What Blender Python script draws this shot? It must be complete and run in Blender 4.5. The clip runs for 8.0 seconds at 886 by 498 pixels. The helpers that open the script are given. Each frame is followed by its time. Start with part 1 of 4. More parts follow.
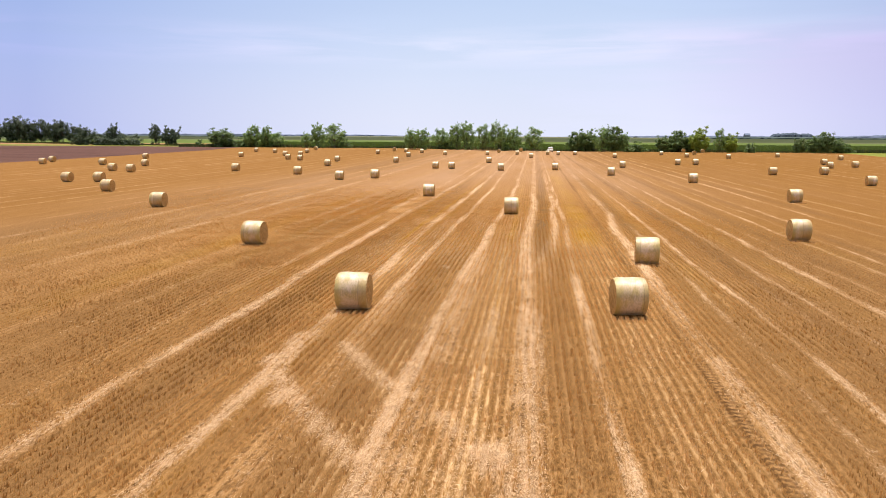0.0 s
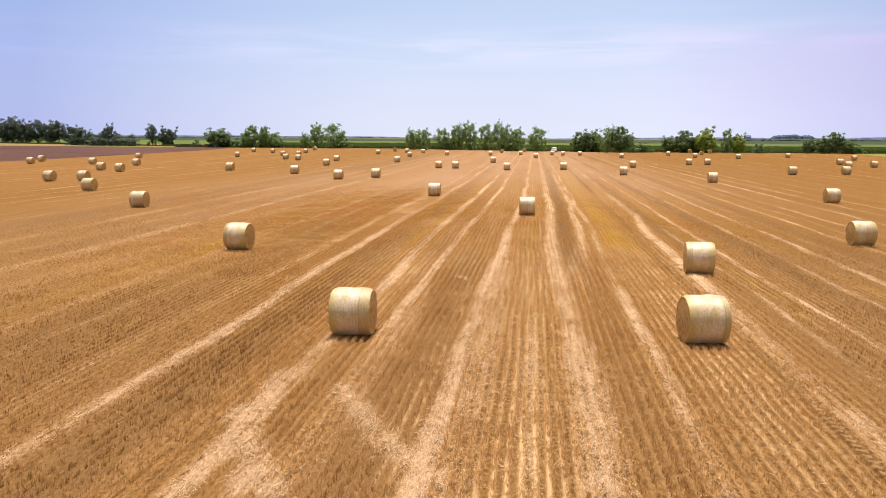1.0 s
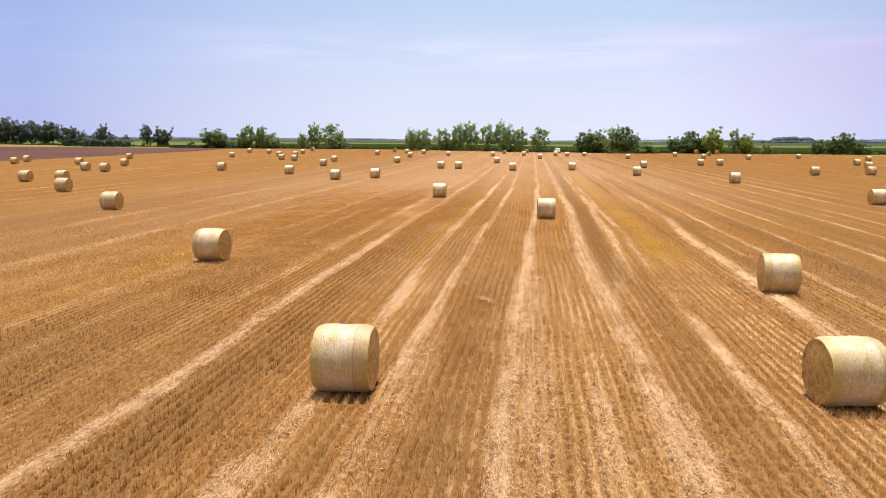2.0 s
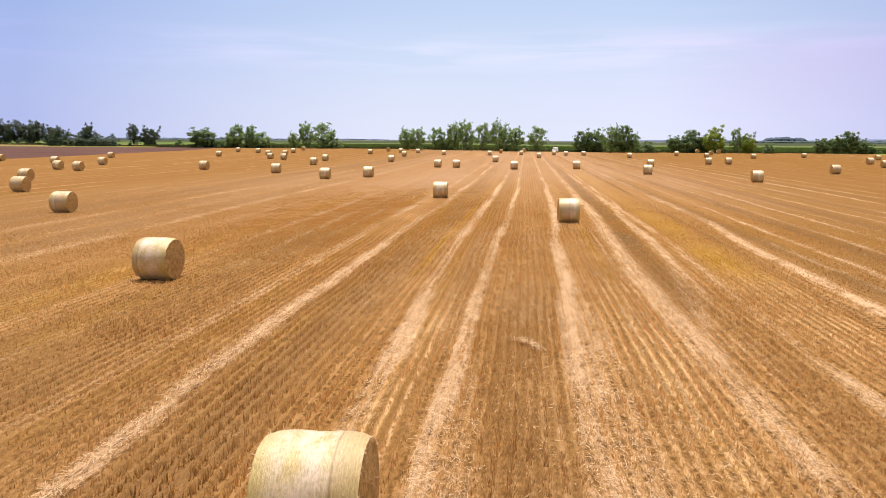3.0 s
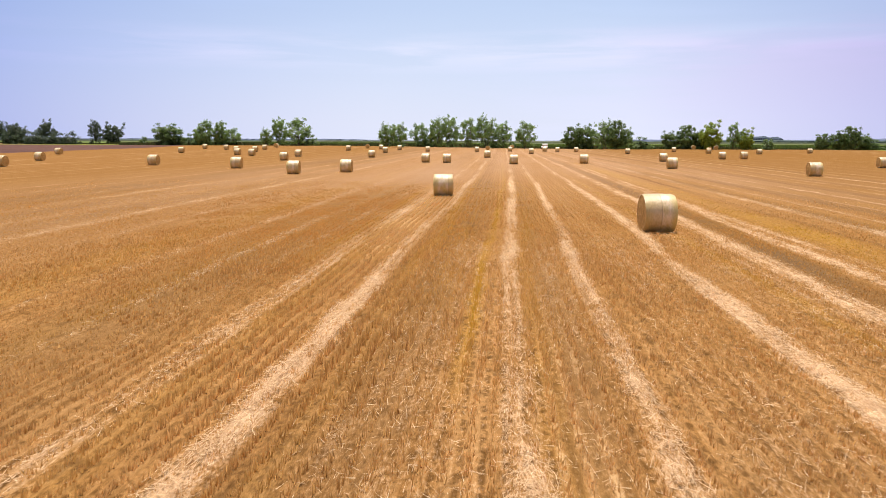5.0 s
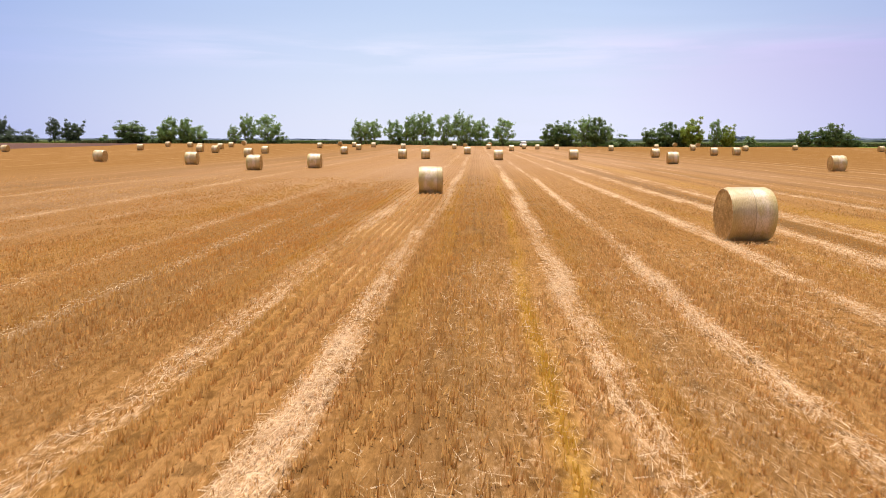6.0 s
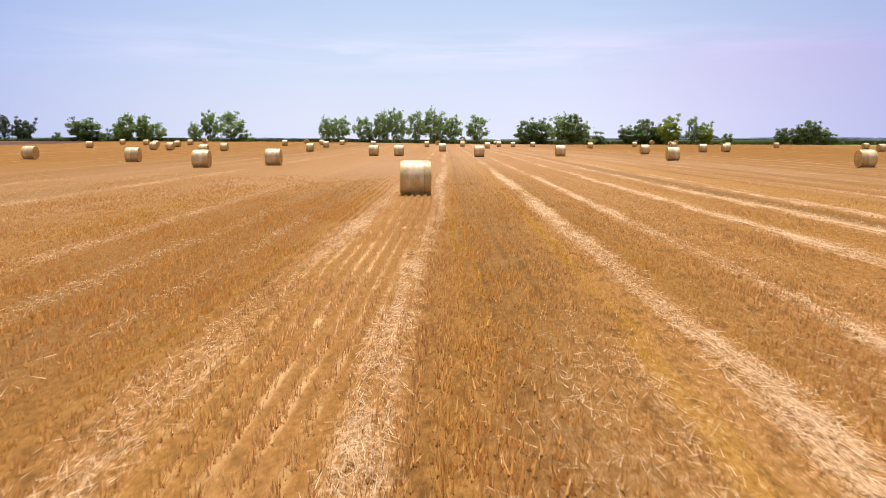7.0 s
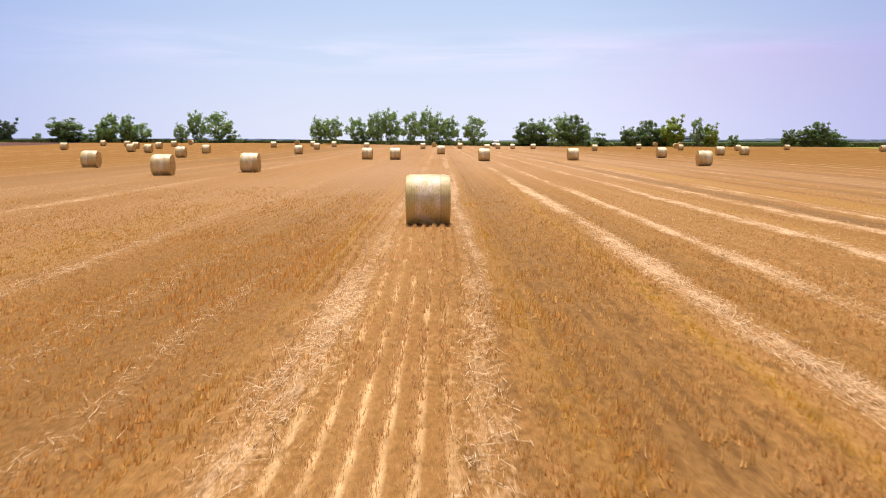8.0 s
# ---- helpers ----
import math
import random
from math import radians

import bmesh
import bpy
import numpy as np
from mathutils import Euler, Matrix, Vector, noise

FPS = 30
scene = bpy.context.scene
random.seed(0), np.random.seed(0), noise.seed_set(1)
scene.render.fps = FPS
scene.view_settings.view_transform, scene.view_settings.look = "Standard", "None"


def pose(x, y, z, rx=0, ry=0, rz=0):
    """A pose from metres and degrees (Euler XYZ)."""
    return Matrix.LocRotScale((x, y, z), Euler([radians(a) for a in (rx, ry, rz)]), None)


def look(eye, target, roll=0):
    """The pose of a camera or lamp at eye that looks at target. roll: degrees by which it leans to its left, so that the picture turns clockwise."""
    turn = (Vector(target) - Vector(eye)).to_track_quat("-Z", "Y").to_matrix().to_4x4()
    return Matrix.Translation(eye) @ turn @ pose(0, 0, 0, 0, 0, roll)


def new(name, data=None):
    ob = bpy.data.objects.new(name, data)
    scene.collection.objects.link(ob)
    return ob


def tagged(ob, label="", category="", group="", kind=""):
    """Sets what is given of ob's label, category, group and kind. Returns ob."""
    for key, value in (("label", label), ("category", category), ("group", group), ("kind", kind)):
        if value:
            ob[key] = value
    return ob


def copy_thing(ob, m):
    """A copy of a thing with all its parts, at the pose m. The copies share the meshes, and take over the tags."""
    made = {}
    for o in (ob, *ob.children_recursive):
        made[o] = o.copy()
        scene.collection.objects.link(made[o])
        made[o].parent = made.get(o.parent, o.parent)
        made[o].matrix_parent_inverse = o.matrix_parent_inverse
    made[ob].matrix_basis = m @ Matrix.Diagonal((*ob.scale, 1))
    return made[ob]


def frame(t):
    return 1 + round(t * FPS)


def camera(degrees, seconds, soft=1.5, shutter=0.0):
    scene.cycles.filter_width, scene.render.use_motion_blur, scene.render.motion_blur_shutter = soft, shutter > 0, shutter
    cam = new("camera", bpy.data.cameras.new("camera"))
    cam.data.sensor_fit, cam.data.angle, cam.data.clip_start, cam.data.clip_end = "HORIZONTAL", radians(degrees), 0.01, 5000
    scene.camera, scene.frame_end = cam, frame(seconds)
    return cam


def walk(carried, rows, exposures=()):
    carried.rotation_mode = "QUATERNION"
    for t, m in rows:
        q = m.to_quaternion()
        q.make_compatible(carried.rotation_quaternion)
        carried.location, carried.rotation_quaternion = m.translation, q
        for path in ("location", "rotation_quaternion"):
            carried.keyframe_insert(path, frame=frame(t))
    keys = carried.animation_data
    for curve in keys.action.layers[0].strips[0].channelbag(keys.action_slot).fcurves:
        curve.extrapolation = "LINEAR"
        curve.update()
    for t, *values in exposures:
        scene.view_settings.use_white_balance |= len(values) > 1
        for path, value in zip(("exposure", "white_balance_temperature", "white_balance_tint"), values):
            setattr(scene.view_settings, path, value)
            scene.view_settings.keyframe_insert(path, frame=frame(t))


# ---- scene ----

# ---------------------------------------------------------------- camera
cam = camera(62.1, 8.0, soft=0.9, shutter=0.1)
ROWS = [
    (0.0, 0.000, 0.000, 6.571, 7.002, -8.782, -0.235),
    (0.5, -0.700, 2.839, 6.228, 6.994, -8.727, -0.235),
    (1.0, -1.408, 5.720, 5.900, 6.984, -8.644, -0.260),
    (1.5, -2.105, 8.737, 5.610, 7.010, -8.547, -0.270),
    (3.0, -4.410, 19.186, 4.722, 6.348, -8.428, -0.265),
    (3.5, -5.233, 22.806, 4.406, 6.119, -8.415, -0.250),
    (4.0, -6.065, 26.499, 4.071, 5.897, -8.404, -0.250),
    (4.5, -6.901, 30.364, 3.728, 5.300, -8.403, -0.203),
    (6.0, -9.071, 42.754, 2.611, 2.604, -8.414, -0.103),
    (6.5, -9.654, 46.975, 2.285, 1.015, -8.446, -0.060),
    (7.0, -10.215, 51.390, 2.095, 0.225, -8.470, -0.066),
    (7.5, -10.667, 55.760, 2.081, -0.156, -8.427, -0.080),
    (8.0, -11.088, 60.121, 2.202, -0.282, -8.378, -0.134),
]
walk(cam, [(t, pose(x, y, z, 90 + pitch, roll, yaw)) for t, x, y, z, yaw, pitch, roll in ROWS], [(0.0, 0.0), (8.0, 0.0)])

# ---------------------------------------------------------------- light
SUN_UP, SUN_SIDE = 77.0, -5.0      # degrees above the horizon, and to the right of the stripes' direction
SUN = 6.85
SKY, VEIL = 0.105, 1.04

sun = new("sun", bpy.data.lights.new("sun", "SUN"))
sun.data.energy, sun.data.angle, sun.data.color = SUN, radians(0.55), (1.0, 0.95, 0.87)
reach = Vector((math.sin(radians(SUN_SIDE)) * math.cos(radians(SUN_UP)), math.cos(radians(SUN_SIDE)) * math.cos(radians(SUN_UP)), math.sin(radians(SUN_UP))))
sun.matrix_world = look(reach * 60, (0, 0, 0))


class Nodes:
    """A small hand for wiring node trees."""

    def __init__(self, tree):
        self.tree = tree
        tree.nodes.clear()

    def add(self, kind, *links, **values):
        node = self.tree.nodes.new(kind)
        for key, value in values.items():
            if key in SETTERS:
                SETTERS[key](node, value)
        for socket, source in links:
            if isinstance(source, bpy.types.NodeSocket):
                self.tree.links.new(source, node.inputs[socket])
            else:
                node.inputs[socket].default_value = source
        return node

    def noise(self, vector, scale, detail=4.0, rough=0.6, distort=0.0):
        return self.add("ShaderNodeTexNoise", ("Vector", vector), ("Scale", scale), ("Detail", detail), ("Roughness", rough), ("Distortion", distort)).outputs[0]

    def scaled(self, vector, x, y, z):
        return self.add("ShaderNodeMapping", ("Vector", vector), ("Scale", (x, y, z))).outputs[0]

    def math(self, op, a, b=0.0, clamp=False):
        return self.add("ShaderNodeMath", (0, a), (1, b), op=op, clamp=clamp).outputs[0]

    def span(self, value, a, b, c=0.0, d=1.0):
        return self.add("ShaderNodeMapRange", ("Value", value), ("From Min", a), ("From Max", b), ("To Min", c), ("To Max", d)).outputs[0]

    def mix(self, fac, a, b, blend="MIX"):
        node = self.add("ShaderNodeMix", rgba=True, blend=blend)
        for index, source in ((0, fac), (6, a), (7, b)):
            if isinstance(source, bpy.types.NodeSocket):
                self.tree.links.new(source, node.inputs[index])
            else:
                node.inputs[index].default_value = (*source, 1.0) if index else source
        return node.outputs[2]

    def attr(self, name):
        return self.add("ShaderNodeAttribute", attribute=name).outputs[2]

    def place(self):
        return self.add("ShaderNodeNewGeometry").outputs[0]

    def local(self):
        return self.add("ShaderNodeTexCoord").outputs[3]


def set_op(node, value):
    node.operation = value


def set_clamp(node, value):
    node.use_clamp = value


def set_rgba(node, value):
    node.data_type = "RGBA"


def set_blend(node, value):
    node.blend_type = value


def set_attribute(node, value):
    node.attribute_name = value


SETTERS = {"op": set_op, "clamp": set_clamp, "rgba": set_rgba, "blend": set_blend, "attribute": set_attribute}

world = bpy.data.worlds.new("world")
scene.world = world
world.use_nodes = True
w = Nodes(world.node_tree)
sky = w.add("ShaderNodeTexSky")
sky.sky_type, sky.sun_disc = "NISHITA", False
sky.sun_elevation, sky.sun_rotation = radians(SUN_UP), radians(SUN_SIDE)
sky.air_density, sky.dust_density, sky.ozone_density = 1.0, 1.6, 1.5
up = w.add("ShaderNodeTexCoord").outputs[0]
height = w.add("ShaderNodeSeparateXYZ", (0, up)).outputs[2]
# thin high cloud, drawn out sideways, thickest towards the horizon and in a rosy bank to one side
parts = w.add("ShaderNodeSeparateXYZ", (0, up))
aside = w.math("DIVIDE", parts.outputs[0], w.math("MAXIMUM", w.math("ABSOLUTE", parts.outputs[1]), 0.05))
wisps = w.noise(w.scaled(up, 1.2, 1.2, 11.0), 2.1, 5.0, 0.5, 0.5)
puffs = w.noise(w.scaled(up, 1.5, 1.5, 16.0), 3.0, 5.0, 0.52, 0.3)
bank = w.math("MULTIPLY", w.span(w.math("ADD", aside, w.math("MULTIPLY", w.math("SUBTRACT", puffs, 0.5), 0.5)), 0.02, 0.30), w.span(w.math("ADD", height, w.math("MULTIPLY", w.math("SUBTRACT", wisps, 0.5), 0.10)), 0.150, 0.118))
streak = w.math("MULTIPLY", w.span(puffs, 0.44, 0.62), w.math("MULTIPLY", w.span(height, 0.085, 0.112), w.span(height, 0.145, 0.118)))
veil = w.math("ADD", w.span(height, 0.0, 0.26, 0.94, 0.62), w.math("MULTIPLY", w.span(wisps, 0.40, 0.68, -0.04, 0.05), w.span(height, 0.05, 0.16)))
veil = w.math("ADD", veil, w.math("ADD", w.math("MULTIPLY", bank, 0.10), w.math("MULTIPLY", streak, 0.13)), clamp=True)
veil = w.math("MULTIPLY", veil, w.span(w.add("ShaderNodeVectorMath", (0, up), (1, (0.0, 1.0, 0.0)), op="DOT_PRODUCT").outputs[1], -0.3, 0.75, 0.60, 1.0))
tint = w.mix(w.span(height, 0.02, 0.17), (0.735, 0.775, 0.97), (0.60, 0.715, 1.0))
tint = w.mix(w.math("MULTIPLY", streak, 0.55), tint, (0.80, 0.80, 0.99))
rosy = w.math("MULTIPLY", bank, w.math("MULTIPLY", w.span(height, 0.0, 0.09, 0.25, 0.85), w.span(aside, 0.10, 0.45, 0.35, 1.0)))
tint = w.mix(rosy, tint, (0.745, 0.675, 0.95))
# a little brighter round the sun's bearing
bearing = w.add("ShaderNodeVectorMath", (0, up), (1, (0.0, 1.0, 0.0)), op="DOT_PRODUCT").outputs[1]
tint = w.mix(1.0, tint, w.add("ShaderNodeCombineColor", (0, w.span(bearing, 0.81, 0.985, 0.62, 1.05)), (1, w.span(bearing, 0.81, 0.985, 0.665, 1.05)), (2, w.span(bearing, 0.81, 0.985, 0.90, 1.03))).outputs[0], "MULTIPLY")
tint = w.mix(w.span(aside, 0.15, 0.60, 0.0, 0.30), tint, (0.44, 0.43, 0.66))
tint = w.mix(w.span(bearing, 0.72, 0.25), tint, (0.86, 0.84, 0.82))
clear = w.add("ShaderNodeBackground", ("Color", sky.outputs[0]), ("Strength", SKY))
cloud = w.add("ShaderNodeBackground", ("Color", tint), ("Strength", VEIL))
both = w.add("ShaderNodeMixShader", (0, veil), (1, clear.outputs[0]), (2, cloud.outputs[0]))
w.add("ShaderNodeOutputWorld", (0, both.outputs[0]))


# ---------------------------------------------------------------- materials
def material(name):
    m = bpy.data.materials.new(name)
    m.use_nodes = True
    return m, Nodes(m.node_tree)


def finish(n, colour, rough=0.8, height=None, strength=0.4, distance=0.02, metal=0.0, sheer=0.0, gloss=0.3, sheen=0.0):
    """A surface, with relief from height and, where sheer, some light coming through."""
    p = n.add("ShaderNodeBsdfPrincipled", ("Roughness", rough), ("Metallic", metal), ("Specular IOR Level", gloss), ("Sheen Weight", sheen), ("Sheen Roughness", 0.35), ("Sheen Tint", (1.0, 0.90, 0.76, 1.0)))
    if isinstance(colour, bpy.types.NodeSocket):
        n.tree.links.new(colour, p.inputs["Base Color"])
    else:
        p.inputs["Base Color"].default_value = (*colour, 1.0)
    if height is not None:
        bump = n.add("ShaderNodeBump", ("Height", height), ("Strength", strength), ("Distance", distance))
        n.tree.links.new(bump.outputs[0], p.inputs["Normal"])
    out = p.outputs[0]
    if sheer:
        glow = n.add("ShaderNodeBsdfTranslucent")
        if isinstance(colour, bpy.types.NodeSocket):
            n.tree.links.new(colour, glow.inputs[0])
        else:
            glow.inputs[0].default_value = (*colour, 1.0)
        out = n.add("ShaderNodeMixShader", (0, sheer), (1, out), (2, glow.outputs[0])).outputs[0]
    n.add("ShaderNodeOutputMaterial", (0, out))


STUBBLE_DARK, STUBBLE, STRAW, YELLOW, SOIL = (0.100, 0.045, 0.014), (0.375, 0.188, 0.066), (0.80, 0.560, 0.370), (0.45, 0.250, 0.036), (0.085, 0.040, 0.016)


def field_material():
    m, n = material("stubble_ground")
    at = n.place()
    fine = n.noise(n.scaled(at, 1.0, 0.45, 1.0), 17.0, 5.0, 0.7)
    grain = n.noise(n.scaled(at, 1.0, 0.22, 1.0), 42.0, 3.0, 0.7)
    patch = n.noise(n.scaled(at, 1.0, 0.30, 1.0), 0.9, 4.0, 0.6)
    broad = n.noise(n.scaled(at, 1.0, 0.12, 1.0), 0.10, 3.0, 0.55)
    across = n.add("ShaderNodeSeparateXYZ", (0, at)).outputs[0]
    along = n.add("ShaderNodeSeparateXYZ", (0, at)).outputs[1]
    wander = n.math("ADD", n.math("MULTIPLY", n.noise(n.scaled(at, 1.0, 0.35, 1.0), 0.8, 2.0), 0.12), 0.0025)
    rows = n.math("SINE", n.math("MULTIPLY", n.math("ADD", across, wander), 2 * math.pi / 0.25))
    broken = n.span(n.noise(n.scaled(at, 1.0, 0.4, 1.0), 5.0, 3.0), 0.28, 0.56)
    rows = n.math("MULTIPLY", n.span(n.math("SUBTRACT", rows, n.math("MULTIPLY", n.attr("combed"), 0.45)), -0.5, 0.75), n.math("MAXIMUM", broken, n.math("MULTIPLY", n.attr("combed"), 0.8)))
    calm = n.span(along, 42.0, 58.0)
    drilled = n.math("MAXIMUM", n.span(along, 60.0, 30.0, 0.12, 0.30), n.math("MULTIPLY", n.attr("combed"), 0.95))
    c = n.mix(n.span(n.math("ADD", n.math("MULTIPLY", fine, 0.55), n.math("MULTIPLY", grain, 0.45)), 0.38, 0.60), STUBBLE_DARK, STUBBLE)
    c = n.mix(n.math("MULTIPLY", rows, drilled), c, (0.74, 0.475, 0.235))
    c = n.mix(n.span(patch, 0.35, 0.7, 0.0, 0.45), c, (0.235, 0.106, 0.029))
    c = n.mix(n.span(broad, 0.4, 0.62, 0.0, 0.35), c, (0.33, 0.150, 0.042))
    drawn = n.noise(n.scaled(at, 1.0, 0.012, 1.0), 1.6, 5.0, 0.62)
    c = n.mix(n.span(drawn, 0.50, 0.66, 0.0, 0.40), c, (0.54, 0.312, 0.140))
    c = n.mix(n.span(drawn, 0.48, 0.34, 0.0, 0.40), c, (0.20, 0.092, 0.026))
    c = n.mix(n.math("MULTIPLY", n.attr("yellow"), n.span(fine, 0.3, 0.6, 0.1, 0.9)), c, YELLOW)
    c = n.mix(n.math("MULTIPLY", n.attr("shaven"), 0.75), c, n.mix(n.span(grain, 0.3, 0.7), (0.175, 0.083, 0.026), (0.29, 0.147, 0.053)))
    chaff = n.noise(n.scaled(at, 1.0, 0.6, 1.0), 75.0, 4.0, 0.75)
    c = n.mix(n.math("MULTIPLY", n.attr("between"), 0.28), c, n.mix(n.span(n.math("ADD", n.math("MULTIPLY", chaff, 0.5), n.math("MULTIPLY", fine, 0.5)), 0.40, 0.62), (0.150, 0.070, 0.021), (0.46, 0.242, 0.088)))
    gap = n.math("MULTIPLY", n.span(n.math("SINE", n.math("MULTIPLY", n.math("ADD", across, n.math("ADD", wander, 0.125)), 2 * math.pi / 0.25)), 0.1, 0.9), n.span(n.noise(n.scaled(at, 1.0, 0.8, 1.0), 9.0, 2.0, 0.6), 0.44, 0.58))
    gap = n.math("MULTIPLY", gap, n.span(along, 78.0, 36.0, 0.12, 1.35))
    c = n.mix(n.math("MULTIPLY", gap, n.span(n.attr("shaven"), 0.0, 0.6, 0.62, 0.25)), c, (0.072, 0.031, 0.008))
    furrow = n.span(n.math("SINE", n.math("MULTIPLY", n.math("ADD", across, n.math("ADD", wander, 0.125)), 2 * math.pi / 0.25)), 0.1, 0.8)
    c = n.mix(n.math("MULTIPLY", furrow, n.math("MULTIPLY", n.attr("combed"), 0.7)), c, (0.185, 0.092, 0.027))
    c = n.mix(n.math("MULTIPLY", calm, 0.62), c, n.mix(n.attr("between"), n.mix(n.span(fine, 0.34, 0.66), (0.190, 0.090, 0.027), (0.290, 0.145, 0.049)), n.mix(n.span(fine, 0.34, 0.66), (0.205, 0.092, 0.024), (0.325, 0.154, 0.046))))
    holes = n.math("MULTIPLY", n.span(n.noise(n.scaled(at, 1.0, 0.45, 1.0), 4.2, 4.0, 0.66), 0.53, 0.65, 0.0, 0.56), n.math("SUBTRACT", n.attr("between"), n.attr("combed"), clamp=True))
    c = n.mix(holes, c, (0.070, 0.031, 0.009))
    clod = n.math("MULTIPLY", n.span(n.noise(n.scaled(at, 1.0, 0.4, 1.0), 3.4, 4.0, 0.7), 0.42, 0.58, 0.1, 1.1), n.math("ADD", n.math("MULTIPLY", furrow, 0.7), 0.3))
    c = n.mix(n.math("MULTIPLY", n.attr("tufty"), clod), c, (0.085, 0.036, 0.009))
    tousled = n.math("MULTIPLY", n.attr("straw"), n.span(n.noise(n.scaled(at, 1.0, 0.4, 1.0), 2.6, 3.0, 0.6), 0.32, 0.62, 0.45, 1.2))
    tousled = n.math("MULTIPLY", tousled, n.span(n.noise(n.scaled(at, 1.0, 0.05, 1.0), 7.0, 4.0, 0.6), 0.34, 0.62, 0.45, 1.25))
    lay = n.span(n.math("ADD", tousled, n.math("MULTIPLY", n.math("SUBTRACT", n.math("ADD", n.math("MULTIPLY", fine, 0.6), n.math("MULTIPLY", grain, 0.4)), 0.5), 1.9)), 0.18, 0.92)
    c = n.mix(n.math("MULTIPLY", lay, 0.88), c, n.mix(n.span(grain, 0.3, 0.7), (0.40, 0.225, 0.09), STRAW))
    c = n.mix(n.math("MULTIPLY", n.attr("umber"), n.span(patch, 0.25, 0.6, 0.72, 1.0)), c, n.mix(calm, n.mix(n.span(grain, 0.35, 0.65), (0.100, 0.048, 0.016), (0.260, 0.134, 0.052)), n.mix(n.attr("between"), n.mix(n.span(fine, 0.35, 0.65), (0.148, 0.068, 0.018), (0.238, 0.116, 0.036)), n.mix(n.span(fine, 0.35, 0.65), (0.140, 0.063, 0.016), (0.240, 0.113, 0.032)))))
    c = n.mix(n.math("MULTIPLY", n.attr("shaven"), n.span(along, 38.0, 47.0, 0.0, 0.72)), c, n.mix(n.span(grain, 0.35, 0.65), (0.115, 0.062, 0.027), (0.195, 0.109, 0.050)))
    c = n.mix(n.math("MULTIPLY", n.span(rows, 0.35, 0.9), n.math("MULTIPLY", n.attr("combed"), 0.8)), c, (0.70, 0.450, 0.225))
    # haze put into the colour: the field pales with distance, most in the middle
    far_haze = n.math("MULTIPLY", n.span(n.math("ADD", along, n.math("MULTIPLY", n.math("ABSOLUTE", across), 1.2)), 70.0, 130.0), n.span(n.noise(n.scaled(at, 1.0, 0.10, 1.0), 0.16, 4.0, 0.6), 0.36, 0.62, 0.40, 0.85))
    far_haze = n.math("MULTIPLY", far_haze, n.math("MULTIPLY", n.span(n.math("ABSOLUTE", across), 14.0, 50.0, 1.0, 0.08), n.span(across, 6.0, 26.0, 1.0, 0.25)))
    c = n.mix(far_haze, c, n.mix(n.span(fine, 0.35, 0.65), (0.275, 0.155, 0.084), (0.40, 0.236, 0.134)))
    bare = n.math("MULTIPLY", n.attr("bare"), n.span(n.noise(n.scaled(at, 1.0, 1.6, 1.0), 5.5, 4.0, 0.7), 0.36, 0.52))
    lugs = n.math("SINE", n.math("MULTIPLY", n.math("ADD", along, n.math("MULTIPLY", n.math("ABSOLUTE", n.math("SUBTRACT", across, 4.95)), 0.9)), 2 * math.pi / 0.24))
    bare = n.math("MULTIPLY", bare, n.span(lugs, -0.5, 0.3, 0.15, 1.0))
    c = n.mix(bare, c, SOIL)
    relief = n.math("ADD", n.math("MULTIPLY", fine, 1.0), n.math("ADD", n.math("MULTIPLY", grain, 0.6), n.math("MULTIPLY", rows, 0.5)))
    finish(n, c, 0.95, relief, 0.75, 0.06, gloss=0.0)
    return m


def earth_material(name, a, b, size, strength=0.6):
    """Open ground, ploughed or cropped, mottled at two sizes."""
    m, n = material(name)
    at = n.place()
    coarse = n.noise(n.scaled(at, 0.08, 1.0, 1.0), size * 0.16, 4.0, 0.6)
    fine = n.noise(at, size, 5.0, 0.7)
    c = n.mix(n.span(n.math("ADD", n.math("MULTIPLY", fine, 0.35), n.math("MULTIPLY", coarse, 0.65)), 0.36, 0.64), a, b)
    c = n.mix(n.span(fine, 0.48, 0.62, 0.0, 0.6), c, b)
    finish(n, c, 0.9, fine, strength, 0.2, gloss=0.1)
    return m


def blade_material(name, dark, light, yellow, sheer):
    """Cut stalks and loose straw: each piece its own shade."""
    m, n = material(name)
    own = n.add("ShaderNodeNewGeometry").outputs["Random Per Island"]
    patch = n.noise(n.scaled(n.place(), 1.0, 0.3, 1.0), 0.8, 3.0)
    c = n.mix(own, dark, light)
    c = n.mix(n.span(patch, 0.35, 0.7, 0.0, 0.35), c, yellow)
    c = n.mix(n.math("MULTIPLY", n.attr("yellow"), 0.8), c, (0.64, 0.37, 0.050))
    c = n.mix(n.math("MULTIPLY", n.attr("umber"), 0.8), c, n.mix(n.span(n.add("ShaderNodeSeparateXYZ", (0, n.place())).outputs[1], 42.0, 58.0), n.mix(own, (0.16, 0.070, 0.018), (0.62, 0.325, 0.100)), n.mix(own, (0.56, 0.268, 0.066), (0.80, 0.415, 0.120))))
    c = n.mix(n.math("MULTIPLY", n.attr("combed"), 0.75), c, n.mix(own, (0.62, 0.365, 0.150), (0.86, 0.560, 0.270)))
    finish(n, c, 0.6, sheer=sheer, gloss=0.2)
    return m


